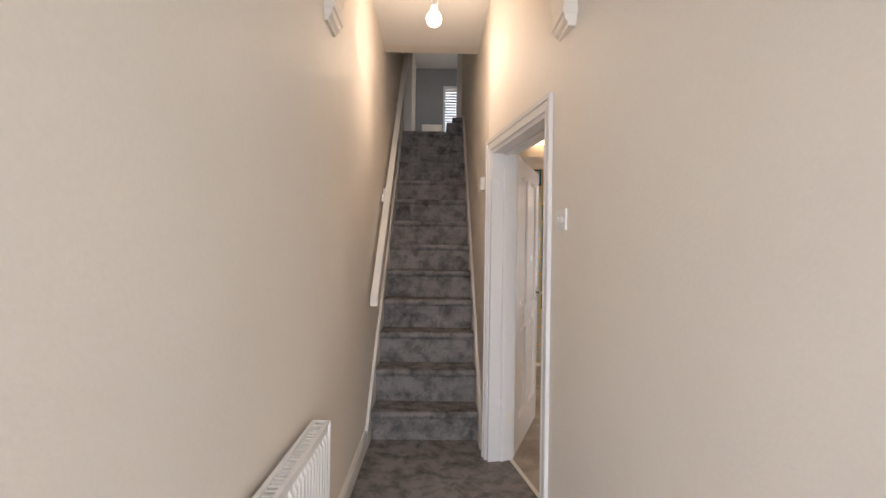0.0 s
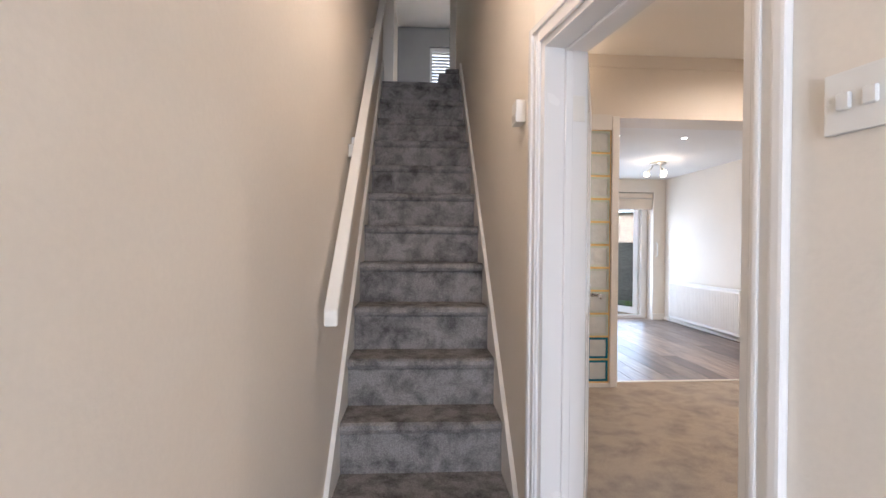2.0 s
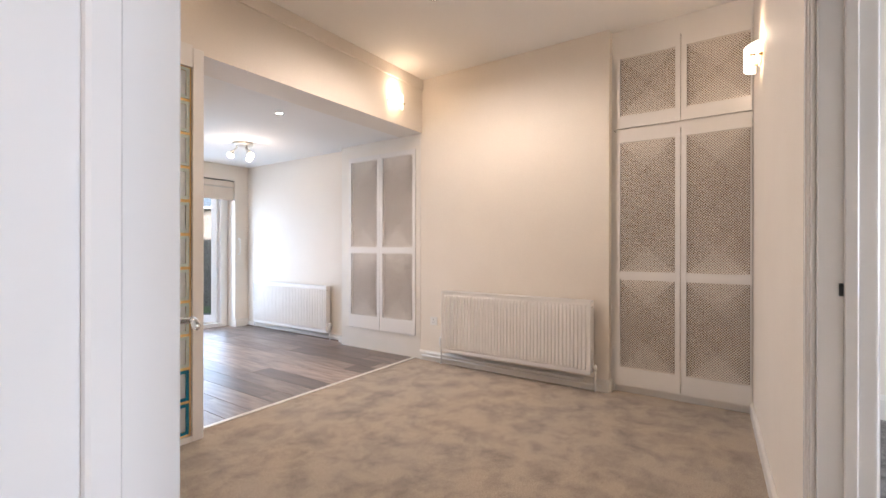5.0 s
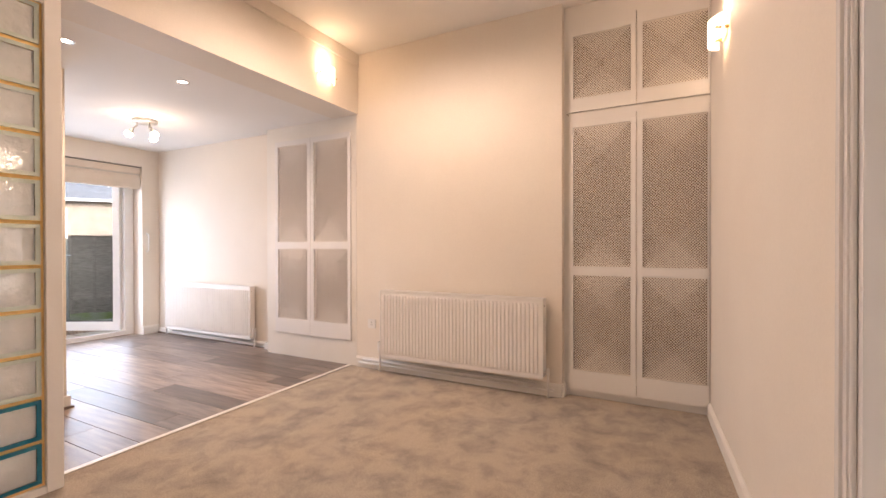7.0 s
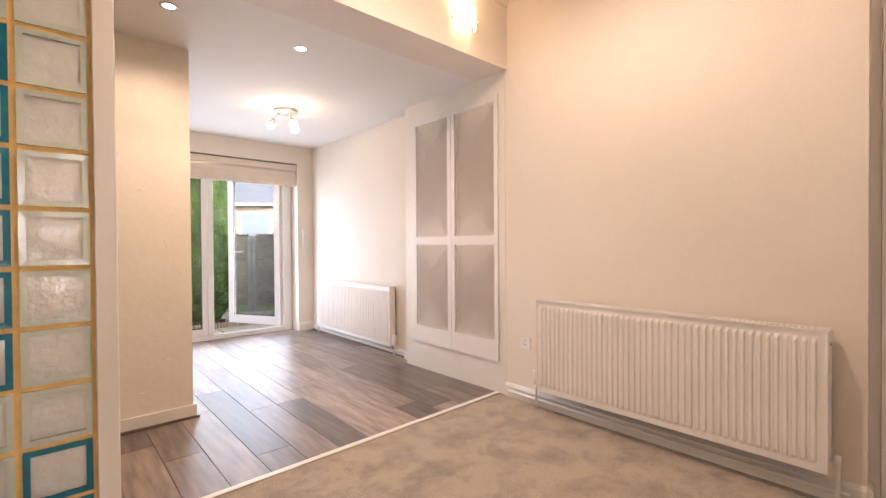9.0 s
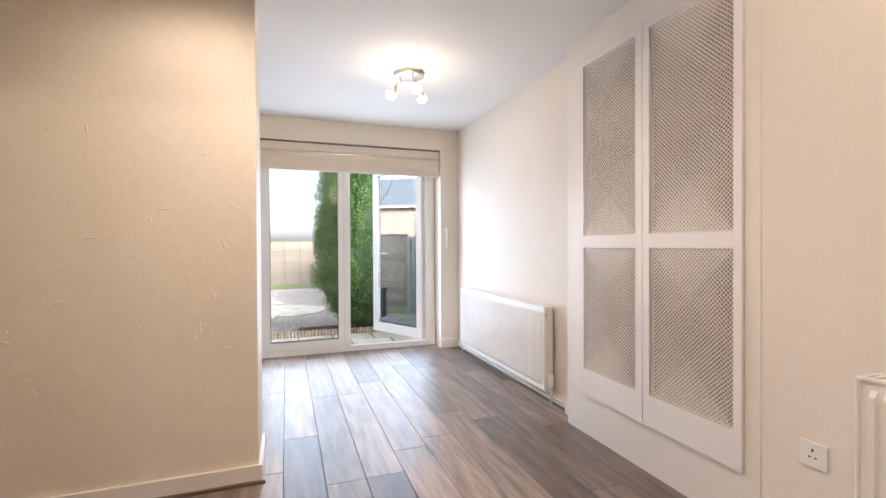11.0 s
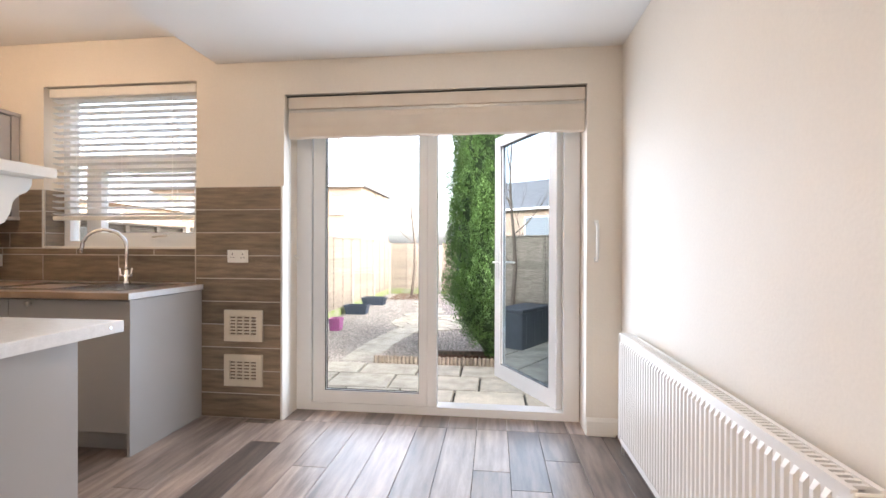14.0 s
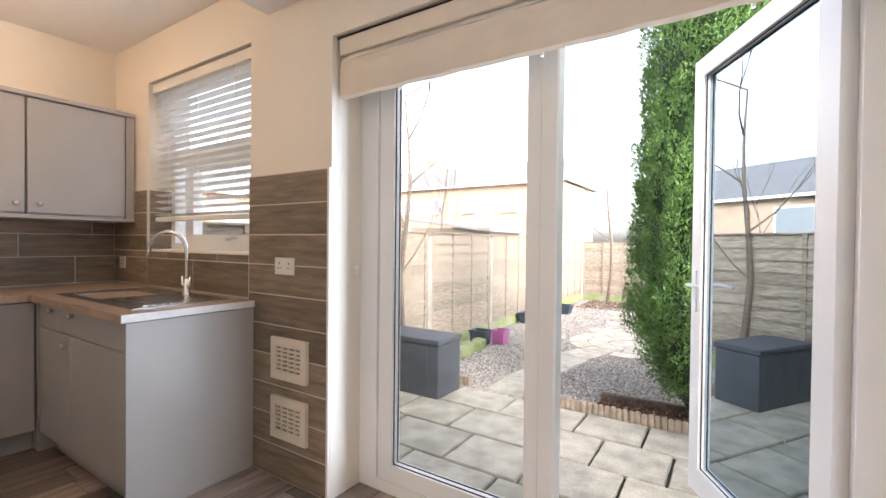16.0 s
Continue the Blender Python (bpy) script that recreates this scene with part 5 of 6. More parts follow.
def kitchen_window():
    w = tagged(new("window_kitchen"), label="white upvc window over the sink", category="window", kind="structure")
    x0, x1, z0, z1, y = 0.165, 1.35, 1.15, 2.31, 8.80
    f = 0.055
    part("window_frame", boxes([((x0, y, z0), (x0 + f, y + 0.07, z1)), ((x1 - f, y, z0), (x1, y + 0.07, z1)), ((x0 + f, y, z0), (x1 - f, y + 0.07, z0 + f)), ((x0 + f, y, z1 - f), (x1 - f, y + 0.07, z1)), ((x0 + f, y, 1.775), (x1 - f, y + 0.07, 1.845)), ((0.36, y, z0 + f), (0.43, y + 0.07, 1.775))]), PVC, w)
    sash = part("sash", boxes([((0.43, y - 0.012, z0 + f), (0.49, y + 0.05, 1.775)), ((x1 - f - 0.06, y - 0.012, z0 + f), (x1 - f, y + 0.05, 1.775)), ((0.49, y - 0.012, z0 + f), (x1 - f - 0.06, y + 0.05, z0 + f + 0.06)), ((0.49, y - 0.012, 1.715), (x1 - f - 0.06, y + 0.05, 1.775))]), PVC, w)
    part("handle", tube([(0.93, y - 0.012, 1.235), (0.93, y - 0.04, 1.235), (1.05, y - 0.045, 1.245)], 0.008, 8), BRUSHED, sash, "dark metal window handle", True)
    for lo, hi in (((x0 + f, y + 0.03, 1.845), (x1 - f, y + 0.034, z1 - f)), ((x0 + f, y + 0.03, z0 + f), (0.36, y + 0.034, 1.775)), ((0.49, y + 0.02, z0 + f + 0.06), (x1 - f - 0.06, y + 0.024, 1.715))):
        pn = part("pane", box(lo, hi), PANE, w)
        pn.visible_shadow = False
    part("window_sill", box((x0, 8.655, z0 - 0.004), (x1, 8.80, z0 + 0.012), 0.003), SATIN, w)
    v = thing("venetian_blind", (0.76, 8.70, 2.2), "white wooden venetian blind half raised over the sink", "blind")
    part("headrail", box((0.19, 8.665, 2.235), (1.335, 8.735, 2.300), 0.004), SATIN, v)
    n = 19
    me = None
    for k in range(n):
        z = 2.215 - k * (2.215 - 1.395) / (n - 1)
        if me is None:
            me = mesh_of("slat", moved(box((-0.56, -0.024, -0.0014), (0.56, 0.024, 0.0014)), Matrix.Rotation(math.radians(-13), 4, "X")), PVC)
        ob = new("slat", me)
        ob.parent = v
        ob.matrix_parent_inverse = v.matrix_world.inverted()
        ob.matrix_basis = Matrix.Translation((0.765, 8.70, z))
    part("bottom_rail", box((0.205, 8.675, 1.352), (1.325, 8.725, 1.382), 0.005), SATIN, v)
    for x in (0.4, 0.76, 1.15):
        part("ladder_cord", boxes([((x, 8.674, 1.36), (x + 0.002, 8.676, 2.24)), ((x, 8.724, 1.36), (x + 0.002, 8.726, 2.24))]), PLASTIC, v)


french_doors()
roman_blind()
kitchen_window()
lw = tagged(new("window_landing"), label="white landing window with a pale slatted blind", category="window", kind="structure")
part("window_frame", boxes([((0.10, 8.70, 3.45), (0.14, 8.76, 4.56)), ((0.46, 8.70, 3.45), (0.50, 8.76, 4.56)), ((0.14, 8.70, 4.50), (0.46, 8.76, 4.56)), ((0.14, 8.70, 3.45), (0.46, 8.76, 3.50))]), PVC, lw)
for k in range(18):
    part("slat", box((0.14, 8.68, 3.52 + k * 0.054), (0.46, 8.70, 3.555 + k * 0.054)), PVC, lw)
lc = thing("landing_cupboard", (-0.1, 8.4, 2.78), "white low boxed cupboard on the landing", "cupboard")
part("body", box((-0.30, 8.35, 2.78), (0.08, 8.64, 3.70), 0.005), SATIN, lc)
ld = tagged(new("door_frame_landing"), label="white painted door frame at the top of the stairs", category="door frame", kind="structure")
part("post", box((-0.438, 5.66, 2.78), (-0.33, 5.74, 4.87), 0.004), SATIN, ld)
part("post", box((0.27, 6.30, 2.78), (0.339, 6.36, 4.87), 0.004), SATIN, ld)
setting("wall_landing_right", box((0.9, 6.2, 2.78), (1.0, 8.66, 4.9)), PAINT, "cream landing wall")

# ---- garden ----
GZ = -0.27
GRAVEL = material("pale_gravel", (0.31, 0.285, 0.25), 0.9, colour2=(0.10, 0.088, 0.075), scale=28, fine=0.35, bump=1.0, bump_scale=75, spread=(0.38, 0.62))
STONE = material("buff_paving", (0.46, 0.425, 0.345), 0.85, colour2=(0.31, 0.285, 0.225), scale=6, fine=0.12, bump=0.3, bump_scale=60, per_object=0.10)
SOIL = material("dark_joint_soil", (0.06, 0.055, 0.04), 0.95, colour2=(0.03, 0.03, 0.02), scale=20, bump=0.5, bump_scale=60)
LAWN = material("distant_ground", (0.10, 0.11, 0.06), 0.95, colour2=(0.07, 0.07, 0.04), scale=2)
FENCE = material("weathered_pine", (0.31, 0.262, 0.205), 0.85, colour2=(0.17, 0.138, 0.105), scale=5, stretch=(2, 2, 14), fine=0.15, bump=0.3, bump_scale=60, per_object=0.15)
CONCRETE = material("mossy_concrete", (0.27, 0.28, 0.19), 0.9, colour2=(0.19, 0.25, 0.06), scale=4, fine=0.1, bump=0.3, bump_scale=80)
POST = material("grey_concrete_post", (0.36, 0.34, 0.30), 0.9, colour2=(0.26, 0.25, 0.21), scale=6, fine=0.1, bump=0.3, bump_scale=80)
LEAF = material("conifer_leaf", (0.13, 0.25, 0.06), 0.6, colour2=(0.06, 0.13, 0.03), scale=4, spread=(0.3, 0.65))
CROWN_SHADE = material("conifer_shade", (0.025, 0.05, 0.015), 0.9, scale=8)
BARK = material("grey_bark", (0.17, 0.13, 0.10), 0.9, colour2=(0.10, 0.08, 0.06), scale=30, bump=0.6, bump_scale=80)
BRICK = material("pale_orange_brick", (0.45, 0.33, 0.245), 0.85, colour2=(0.37, 0.265, 0.195), scale=2, fine=0.12, bump_scale=14)
SLATE = material("grey_slate", (0.20, 0.195, 0.20), 0.8, colour2=(0.16, 0.155, 0.16), scale=3, fine=0.15, bump_scale=12)
BOXGREY = material("charcoal_resin", (0.075, 0.085, 0.10), 0.55, colour2=(0.06, 0.068, 0.08), scale=5, bump=0.1, bump_scale=120)
setting("ground", box((-150, 8.94, -0.6), (150, 300, GZ - 0.045)), LAWN, "ground that runs out to the distance")
setting("ground_behind", box((-150, -150, -0.75), (150, 8.94, -0.62)), LAWN, "ground under and around the house")
setting("ground_gravel", box((0.1, 11.15, GZ - 0.3), (4.95, 19.5, GZ - 0.02)), GRAVEL, "pale gravel garden")
setting("pavement_bed", box((0.1, 8.93, GZ - 0.3), (4.95, 11.16, GZ - 0.028)), SOIL, "dark soil bed under the slabs")


def paving():
    rng = random.Random(4)
    pv = tagged(new("pavement_slabs"), label="buff riven paving slabs with dark joints", category="paving", kind="structure")
    ys = (8.96, 9.30, 9.77, 10.24, 10.72, 11.17)
    joints = ((0.7, 1.3, 1.95, 2.55, 3.0, 3.62, 4.25), (0.55, 1.15, 1.65, 2.32, 2.78, 3.254, 3.9, 4.4), (0.62, 1.22, 1.885, 2.45, 3.01, 3.69, 4.3), (0.45, 1.05, 1.63, 2.30, 2.765, 3.245, 3.85, 4.45), (0.65, 1.24, 1.84, 2.515, 3.02, 3.62, 4.22))
    for r, (y0, y1) in enumerate(zip(ys, ys[1:])):
        xs = (0.1, *joints[r], 4.95)
        for a, b in zip(xs, xs[1:]):
            z = GZ + rng.uniform(-0.005, 0.004)
            g = 0.011
            n = 7
            edge = lambda u, k: 0.006 * noise.noise((u * 9.0, k * 3.7 + a, r * 5.1))
            rim = [(a + g + (b - a - 2 * g) * i / n, y0 + g + edge(i / n + a, 0)) for i in range(n)]
            rim += [(b - g + edge(i / n + b, 1), y0 + g + (y1 - y0 - 2 * g) * i / n) for i in range(n)]
            rim += [(b - g - (b - a - 2 * g) * i / n, y1 - g + edge(i / n + a, 2)) for i in range(n)]
            rim += [(a + g + edge(i / n + a, 3), y1 - g - (y1 - y0 - 2 * g) * i / n) for i in range(n)]
            cx, cy = (a + b) / 2, (y0 + y1) / 2
            bm = bmesh.new()
            top = [bm.verts.new((px + (0.007 if px < cx else -0.007), py + (0.007 if py < cy else -0.007), z)) for px, py in rim]
            mid = [bm.verts.new((px, py, z - 0.009)) for px, py in rim]
            low = [bm.verts.new((px, py, z - 0.05)) for px, py in rim]
            bm.faces.new(top)
            for u, v in ((mid, top), (low, mid)):
                for i in range(len(rim)):
                    k = (i + 1) % len(rim)
                    bm.faces.new((u[i], u[k], v[k], v[i]))
            part("slab", bm, STONE, pv)
    # the path that runs on between the gravel beds, and the round of stones
    px = tagged(new("pavement_path"), label="buff stone path and stone circle in the gravel", category="paving", kind="structure")
    for k in range(5):
        x, y = 1.68 + 0.012 * k * k, 11.44 + 0.46 * k
        part("slab", moved(box((-0.22, -0.222, -0.04), (0.22, 0.222, 0.0), 0.008), Matrix.Translation((x, y, GZ + 0.006)) @ Matrix.Rotation(math.radians(-2 - 4 * k), 4, "Z")), STONE, px)
    cx, cy = 2.30, 14.25
    part("slab", lathe([(0.0, 0.0), (0.27, 0.0), (0.28, -0.01), (0.28, -0.05)], (cx, cy, GZ + 0.006), 18), STONE, px)
    for r0, r1, n in ((0.30, 0.58, 8), (0.60, 0.86, 11)):
        for i in range(n):
            a0, a1 = 2 * math.pi * (i + 0.03) / n, 2 * math.pi * (i + 0.97) / n
            bm = bmesh.new()
            ring = [(r0, a0), (r1, a0), (r1, (a0 + a1) / 2), (r1, a1), (r0, a1), (r0, (a0 + a1) / 2)]
            tp = [bm.verts.new((cx + r * math.cos(a), cy + r * math.sin(a), GZ + 0.008)) for r, a in ring]
            bt = [bm.verts.new((v.co.x, v.co.y, GZ - 0.04)) for v in tp]
            bm.faces.new(tp)
            for j in range(6):
                bm.faces.new((tp[j], tp[(j + 1) % 6], bt[(j + 1) % 6], bt[j]))
            part("slab", bm, STONE, px)
    for x, y, a in ((1.9, 16.0, 10), (1.75, 16.7, -15), (1.6, 17.4, 20), (1.75, 15.2, 30), (2.0, 15.6, -8)):
        part("slab", moved(box((-0.3, -0.22, -0.04), (0.3, 0.22, 0.0), 0.01), Matrix.Translation((x, y, GZ + 0.005)) @ Matrix.Rotation(math.radians(a), 4, "Z")), STONE, px)


def stones():
    rng = np.random.default_rng(7)
    n = 30000
    x = rng.uniform(0.15, 4.9, n)
    y = 11.2 + 8.0 * rng.uniform(0, 1, n) ** 1.6
    s = rng.uniform(0.009, 0.023, n)
    base = np.array([(1, 0, 0), (-1, 0, 0), (0, 1, 0), (0, -1, 0), (0, 0, 0.8), (0, 0, -0.8)], float)
    verts = (base[None] * s[:, None, None] * rng.uniform(0.7, 1.3, (n, 6, 1)))
    a = rng.uniform(0, 6.28, n)
    c, sn = np.cos(a)[:, None], np.sin(a)[:, None]
    vx, vy = verts[..., 0] * c - verts[..., 1] * sn, verts[..., 0] * sn + verts[..., 1] * c
    verts = np.stack([vx + x[:, None], vy + y[:, None], verts[..., 2] + GZ - 0.012], -1).reshape(-1, 3)
    f = np.array([(0, 2, 4), (2, 1, 4), (1, 3, 4), (3, 0, 4)])
    faces = (np.arange(n)[:, None, None] * 6 + f[None]).reshape(-1, 3)
    me = bpy.data.meshes.new("pebbles")
    me.from_pydata(verts.tolist(), [], faces.tolist())
    m = material("pebble", (0.56, 0.52, 0.465), 0.85, colour2=(0.13, 0.11, 0.092), scale=40, spread=(0.35, 0.65))
    me.materials.append(m)
    tagged(new("pebbles", me), "mixed buff and brown loose pebbles", "gravel", kind="stuff")


EDGE = material("corrugated_edging", (0.40, 0.33, 0.25), 0.85, colour2=(0.28, 0.22, 0.16), scale=12, bump=0.3, bump_scale=60)


def edging(x0, x1, y, name_label):
    e = thing("garden_edging", ((x0 + x1) / 2, y, GZ), name_label, "edging", "log edging")
    n = int((x1 - x0) / 0.05)
    me = mesh_of("log", lathe([(0.0, 0.09), (0.018, 0.087), (0.024, 0.078), (0.024, -0.06)], (0, 0, 0), 8), EDGE, True)
    for k in range(n):
        ob = new("log", me)
        ob.parent = e
        ob.matrix_parent_inverse = e.matrix_world.inverted()
        ob.matrix_basis = Matrix.Translation((x0 + 0.05 * (k + 0.5), y + 0.006 * math.sin(k * 1.7), GZ + 0.004 * math.sin(k * 2.9)))


def fence(p0, p1, panels, top, label, name="fence", rail_side=1):
    """Overlap panels between concrete posts on gravel boards."""
    a, b = Vector((*p0, 0)), Vector((*p1, 0))
    d = (b - a).normalized()
    w = (b - a).length / panels
    nrm = Vector((-d.y, d.x, 0))
    m = Matrix(((d.x, nrm.x, 0, a.x), (d.y, nrm.y, 0, a.y), (0, 0, 1, 0), (0, 0, 0, 1)))
    f = thing(name, a, label, "fence", "garden fences")
    rng = random.Random(len(label) + panels)
    for i in range(panels + 1):
        part("post", moved(box((i * w - 0.05, -0.05, GZ - 0.2), (i * w + 0.05, 0.05, top - 0.04), 0.008), m), POST, f)
    for i in range(panels):
        x0, x1 = i * w + 0.055, (i + 1) * w - 0.055
        part("gravel_board", moved(box((x0, -0.025, GZ - 0.1), (x1, 0.025, GZ + 0.16), 0.006), m), CONCRETE, f, "green mossy concrete gravel board")
        z = GZ + 0.165
        n = 11
        h = (top - z) / n
        for k in range(n):
            tilt = 0.024
            bm = bmesh.new()
            segs = 6
            lo = [bm.verts.new((x0 + (x1 - x0) * s / segs, rail_side * (0.010 + tilt), z + k * h - 0.02 + rng.uniform(-0.006, 0.006))) for s in range(segs + 1)]
            hi = [bm.verts.new((x0 + (x1 - x0) * s / segs, rail_side * 0.0, z + (k + 1) * h + 0.01)) for s in range(segs + 1)]
            lob = [bm.verts.new(v.co - Vector((0, rail_side * 0.008, 0))) for v in lo]
            hib = [bm.verts.new(v.co - Vector((0, rail_side * 0.008, 0))) for v in hi]
            for s in range(segs):
                bm.faces.new((lo[s], lo[s + 1], hi[s + 1], hi[s]))
                bm.faces.new((lob[s], hib[s], hib[s + 1], lob[s + 1]))
                bm.faces.new((lo[s], lob[s], lob[s + 1], lo[s + 1]))
                bm.faces.new((hi[s], hi[s + 1], hib[s + 1], hib[s]))
            part("slat", moved(bm, m), FENCE, f)
        for q in (0.0, 0.333, 0.667, 1.0):
            xc = x0 + 0.02 + (x1 - x0 - 0.04) * q
            part("batten", moved(box((xc - 0.022, -0.036, z - 0.01), (xc + 0.022, 0.036, top - 0.005)), m), FENCE, f)
        part("capping", moved(box((x0, -0.035, top - 0.005), (x1, 0.038, top + 0.015)), m), FENCE, f)
    return f


def conifer():
    base = Vector((3.52, 11.5, GZ))
    t = thing("conifer_tree", base, "tall dense columnar green conifer in the gravel", "tree")
    part("trunk", tube([base + Vector((0, 0, -0.1)), base + Vector((0.02, 0, 0.6)), base + Vector((0.0, 0.02, 3.5)), base + Vector((0, 0, 5.2))], [0.09, 0.07, 0.05, 0.01], 10), BARK, t)

    def radius(z):
        u = z / 5.6
        return 0.83 * (min(1.0, (z + 0.02) / 0.7) ** 0.6) * (1 - 0.42 * u) * (1.0 if u < 0.8 else max(0.05, (1 - u) / 0.2) ** 0.7)

    rng = np.random.default_rng(11)
    # near-black shell: the shade deep between the plumes, put into its colour
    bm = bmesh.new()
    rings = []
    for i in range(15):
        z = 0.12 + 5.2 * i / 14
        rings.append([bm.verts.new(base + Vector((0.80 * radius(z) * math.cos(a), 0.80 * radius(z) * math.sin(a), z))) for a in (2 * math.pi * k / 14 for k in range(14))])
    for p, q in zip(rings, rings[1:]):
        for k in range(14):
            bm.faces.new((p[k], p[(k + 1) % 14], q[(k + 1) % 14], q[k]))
    part("crown_shade_core", bm, CROWN_SHADE, t)
    # upright plumes, each a spindle of small scale leaves
    plumes, each = 980, 235
    pz = 0.02 + 5.35 * rng.uniform(0, 1, plumes)
    pa = rng.uniform(0, 2 * math.pi, plumes)
    pr = np.array([radius(max(z, 0.05)) for z in pz]) * rng.uniform(0.74, 0.92, plumes)
    out = np.stack([np.cos(pa), np.sin(pa), np.zeros(plumes)], -1)
    root = np.array(base)[None] + out * pr[:, None] + np.stack([np.zeros(plumes), np.zeros(plumes), pz], -1)
    axis = np.array([0, 0, 1.0])[None] + out * rng.uniform(0.02, 0.26, (plumes, 1)) + rng.uniform(-0.12, 0.12, (plumes, 3))
    axis /= np.linalg.norm(axis, axis=1, keepdims=True)
    length = rng.uniform(0.24, 0.44, plumes)
    girth = rng.uniform(0.065, 0.125, plumes)
    u = rng.uniform(0, 1, (plumes, each))
    spin = rng.uniform(0, 2 * math.pi, (plumes, each))
    side0 = np.cross(axis, out)
    side0 /= np.linalg.norm(side0, axis=1, keepdims=True)
    side1 = np.cross(axis, side0)
    wide = girth[:, None] * np.sin(np.pi * (0.12 + 0.88 * u) ** 0.8) ** 0.7 * rng.uniform(0.6, 1.0, (plumes, each))
    radial = np.cos(spin)[..., None] * side0[:, None] + np.sin(spin)[..., None] * side1[:, None]
    p = (root[:, None] + axis[:, None] * (u * length[:, None])[..., None] + radial * wide[..., None]).reshape(-1, 3)
    n = plumes * each
    up = (axis[:, None] + radial * 0.7).reshape(-1, 3) + rng.uniform(-0.35, 0.35, (n, 3))
    up /= np.linalg.norm(up, axis=1, keepdims=True)
    side = np.cross(up, radial.reshape(-1, 3) + rng.uniform(-0.5, 0.5, (n, 3)))
    side /= np.linalg.norm(side, axis=1, keepdims=True) + 1e-6
    ln, wd = rng.uniform(0.014, 0.034, (n, 1)), rng.uniform(0.0035, 0.008, (n, 1))
    verts = np.stack([p - side * wd * 0.5, p + side * wd * 0.5, p + up * ln * 0.6 + side * wd, p + up * ln, p + up * ln * 0.6 - side * wd], 1).reshape(-1, 3)
    faces = (np.arange(n)[:, None] * 5 + np.arange(5)[None]).tolist()
    me = bpy.data.meshes.new("crown")
    me.from_pydata(verts.tolist(), [], faces)
    me.materials.append(LEAF)
    ob = new("crown", me)
    ob.parent = t
    ob.matrix_parent_inverse = t.matrix_world.inverted()


def bare_tree(base, h, seed, label):
    rng = random.Random(seed)
    base = Vector(base)
    t = thing("bare_tree", base, label, "tree", "bare garden trees")
    pts = [base + Vector((0.08 * math.sin(i * 1.3 + seed), 0.06 * math.cos(i * 1.1), h * i / 6)) for i in range(7)]
    part("trunk", tube(pts, [0.045 - 0.006 * i for i in range(7)], 8), BARK, t)

    def branch(p, d, ln, r, depth, store):
        q = [p]
        for i in range(4):
            d = (d + Vector((rng.uniform(-0.25, 0.25), rng.uniform(-0.25, 0.25), rng.uniform(0.0, 0.3)))).normalized()
            q.append(q[-1] + d * ln / 4)
        store.append((q, [r * (1 - 0.2 * i) for i in range(5)]))
        if depth:
            for i in (2, 3, 4):
                branch(q[i], (d + Vector((rng.uniform(-0.8, 0.8), rng.uniform(-0.8, 0.8), 0.2))).normalized(), ln * 0.6, r * 0.5, depth - 1, store)

    for i in range(7):
        store = []
        a = rng.uniform(0, 6.28)
        branch(pts[2 + i % 5], Vector((math.cos(a), math.sin(a), 0.7)).normalized(), h * 0.4, 0.012, 2, store)
        bm = bmesh.new()
        for q, r in store:
            b2 = tube(q, r, 5)
            me = bpy.data.meshes.new("tmp")
            b2.to_mesh(me)
            b2.free()
            bm.from_mesh(me)
            bpy.data.meshes.remove(me)
        part("limb", bm, BARK, t)


def storage_box():
    b = thing("storage_box", (0.86, 10.87, GZ), "charcoal plastic garden storage box on the patio", "storage box")
    x0, x1, y0, y1 = 0.42, 1.26, 10.66, 11.10
    part("body", box((x0 + 0.015, y0 + 0.015, GZ), (x1 - 0.015, y1 - 0.015, 0.24), 0.015, 2), BOXGREY, b)
    part("lid", box((x0, y0, 0.245), (x1, y1, 0.295), 0.015, 2), BOXGREY, b)
    for x in (0.6, 0.84, 1.08):
        part("rib", box((x - 0.05, y0 + 0.008, GZ + 0.06), (x + 0.05, y0 + 0.0145, 0.2)), BOXGREY, b)


POT = material("dark_blue_planter", (0.03, 0.045, 0.07), 0.45, scale=5)
PINK = material("pink_pot", (0.35, 0.10, 0.26), 0.5, scale=5)


def planter(at, w, d, h, mat, label, plants=True):
    p = thing("planter", at, label, "planter", "garden planters")
    x, y, z = at
    bm = bmesh.new()
    lo = [bm.verts.new((x + sx * w * 0.42, y + sy * d * 0.42, z)) for sx, sy in ((-1, -1), (1, -1), (1, 1), (-1, 1))]
    hi = [bm.verts.new((x + sx * w * 0.5, y + sy * d * 0.5, z + h)) for sx, sy in ((-1, -1), (1, -1), (1, 1), (-1, 1))]
    bm.faces.new(lo[::-1])
    for i in range(4):
        bm.faces.new((lo[i], lo[(i + 1) % 4], hi[(i + 1) % 4], hi[i]))
    part("tub", bm, mat, p)
    part("rim", boxes([((x - w * 0.53, y - d * 0.55, z + h - 0.015), (x + w * 0.53, y - d * 0.46, z + h + 0.01)), ((x - w * 0.53, y + d * 0.46, z + h - 0.015), (x + w * 0.53, y + d * 0.55, z + h + 0.01)), ((x - w * 0.53, y - d * 0.46, z + h - 0.015), (x - w * 0.46, y + d * 0.46, z + h + 0.01)), ((x + w * 0.46, y - d * 0.46, z + h - 0.015), (x + w * 0.53, y + d * 0.46, z + h + 0.01))]), mat, p)
    part("soil", box((x - w * 0.46, y - d * 0.46, z + h - 0.04), (x + w * 0.46, y + d * 0.46, z + h - 0.03)), SOIL, p)


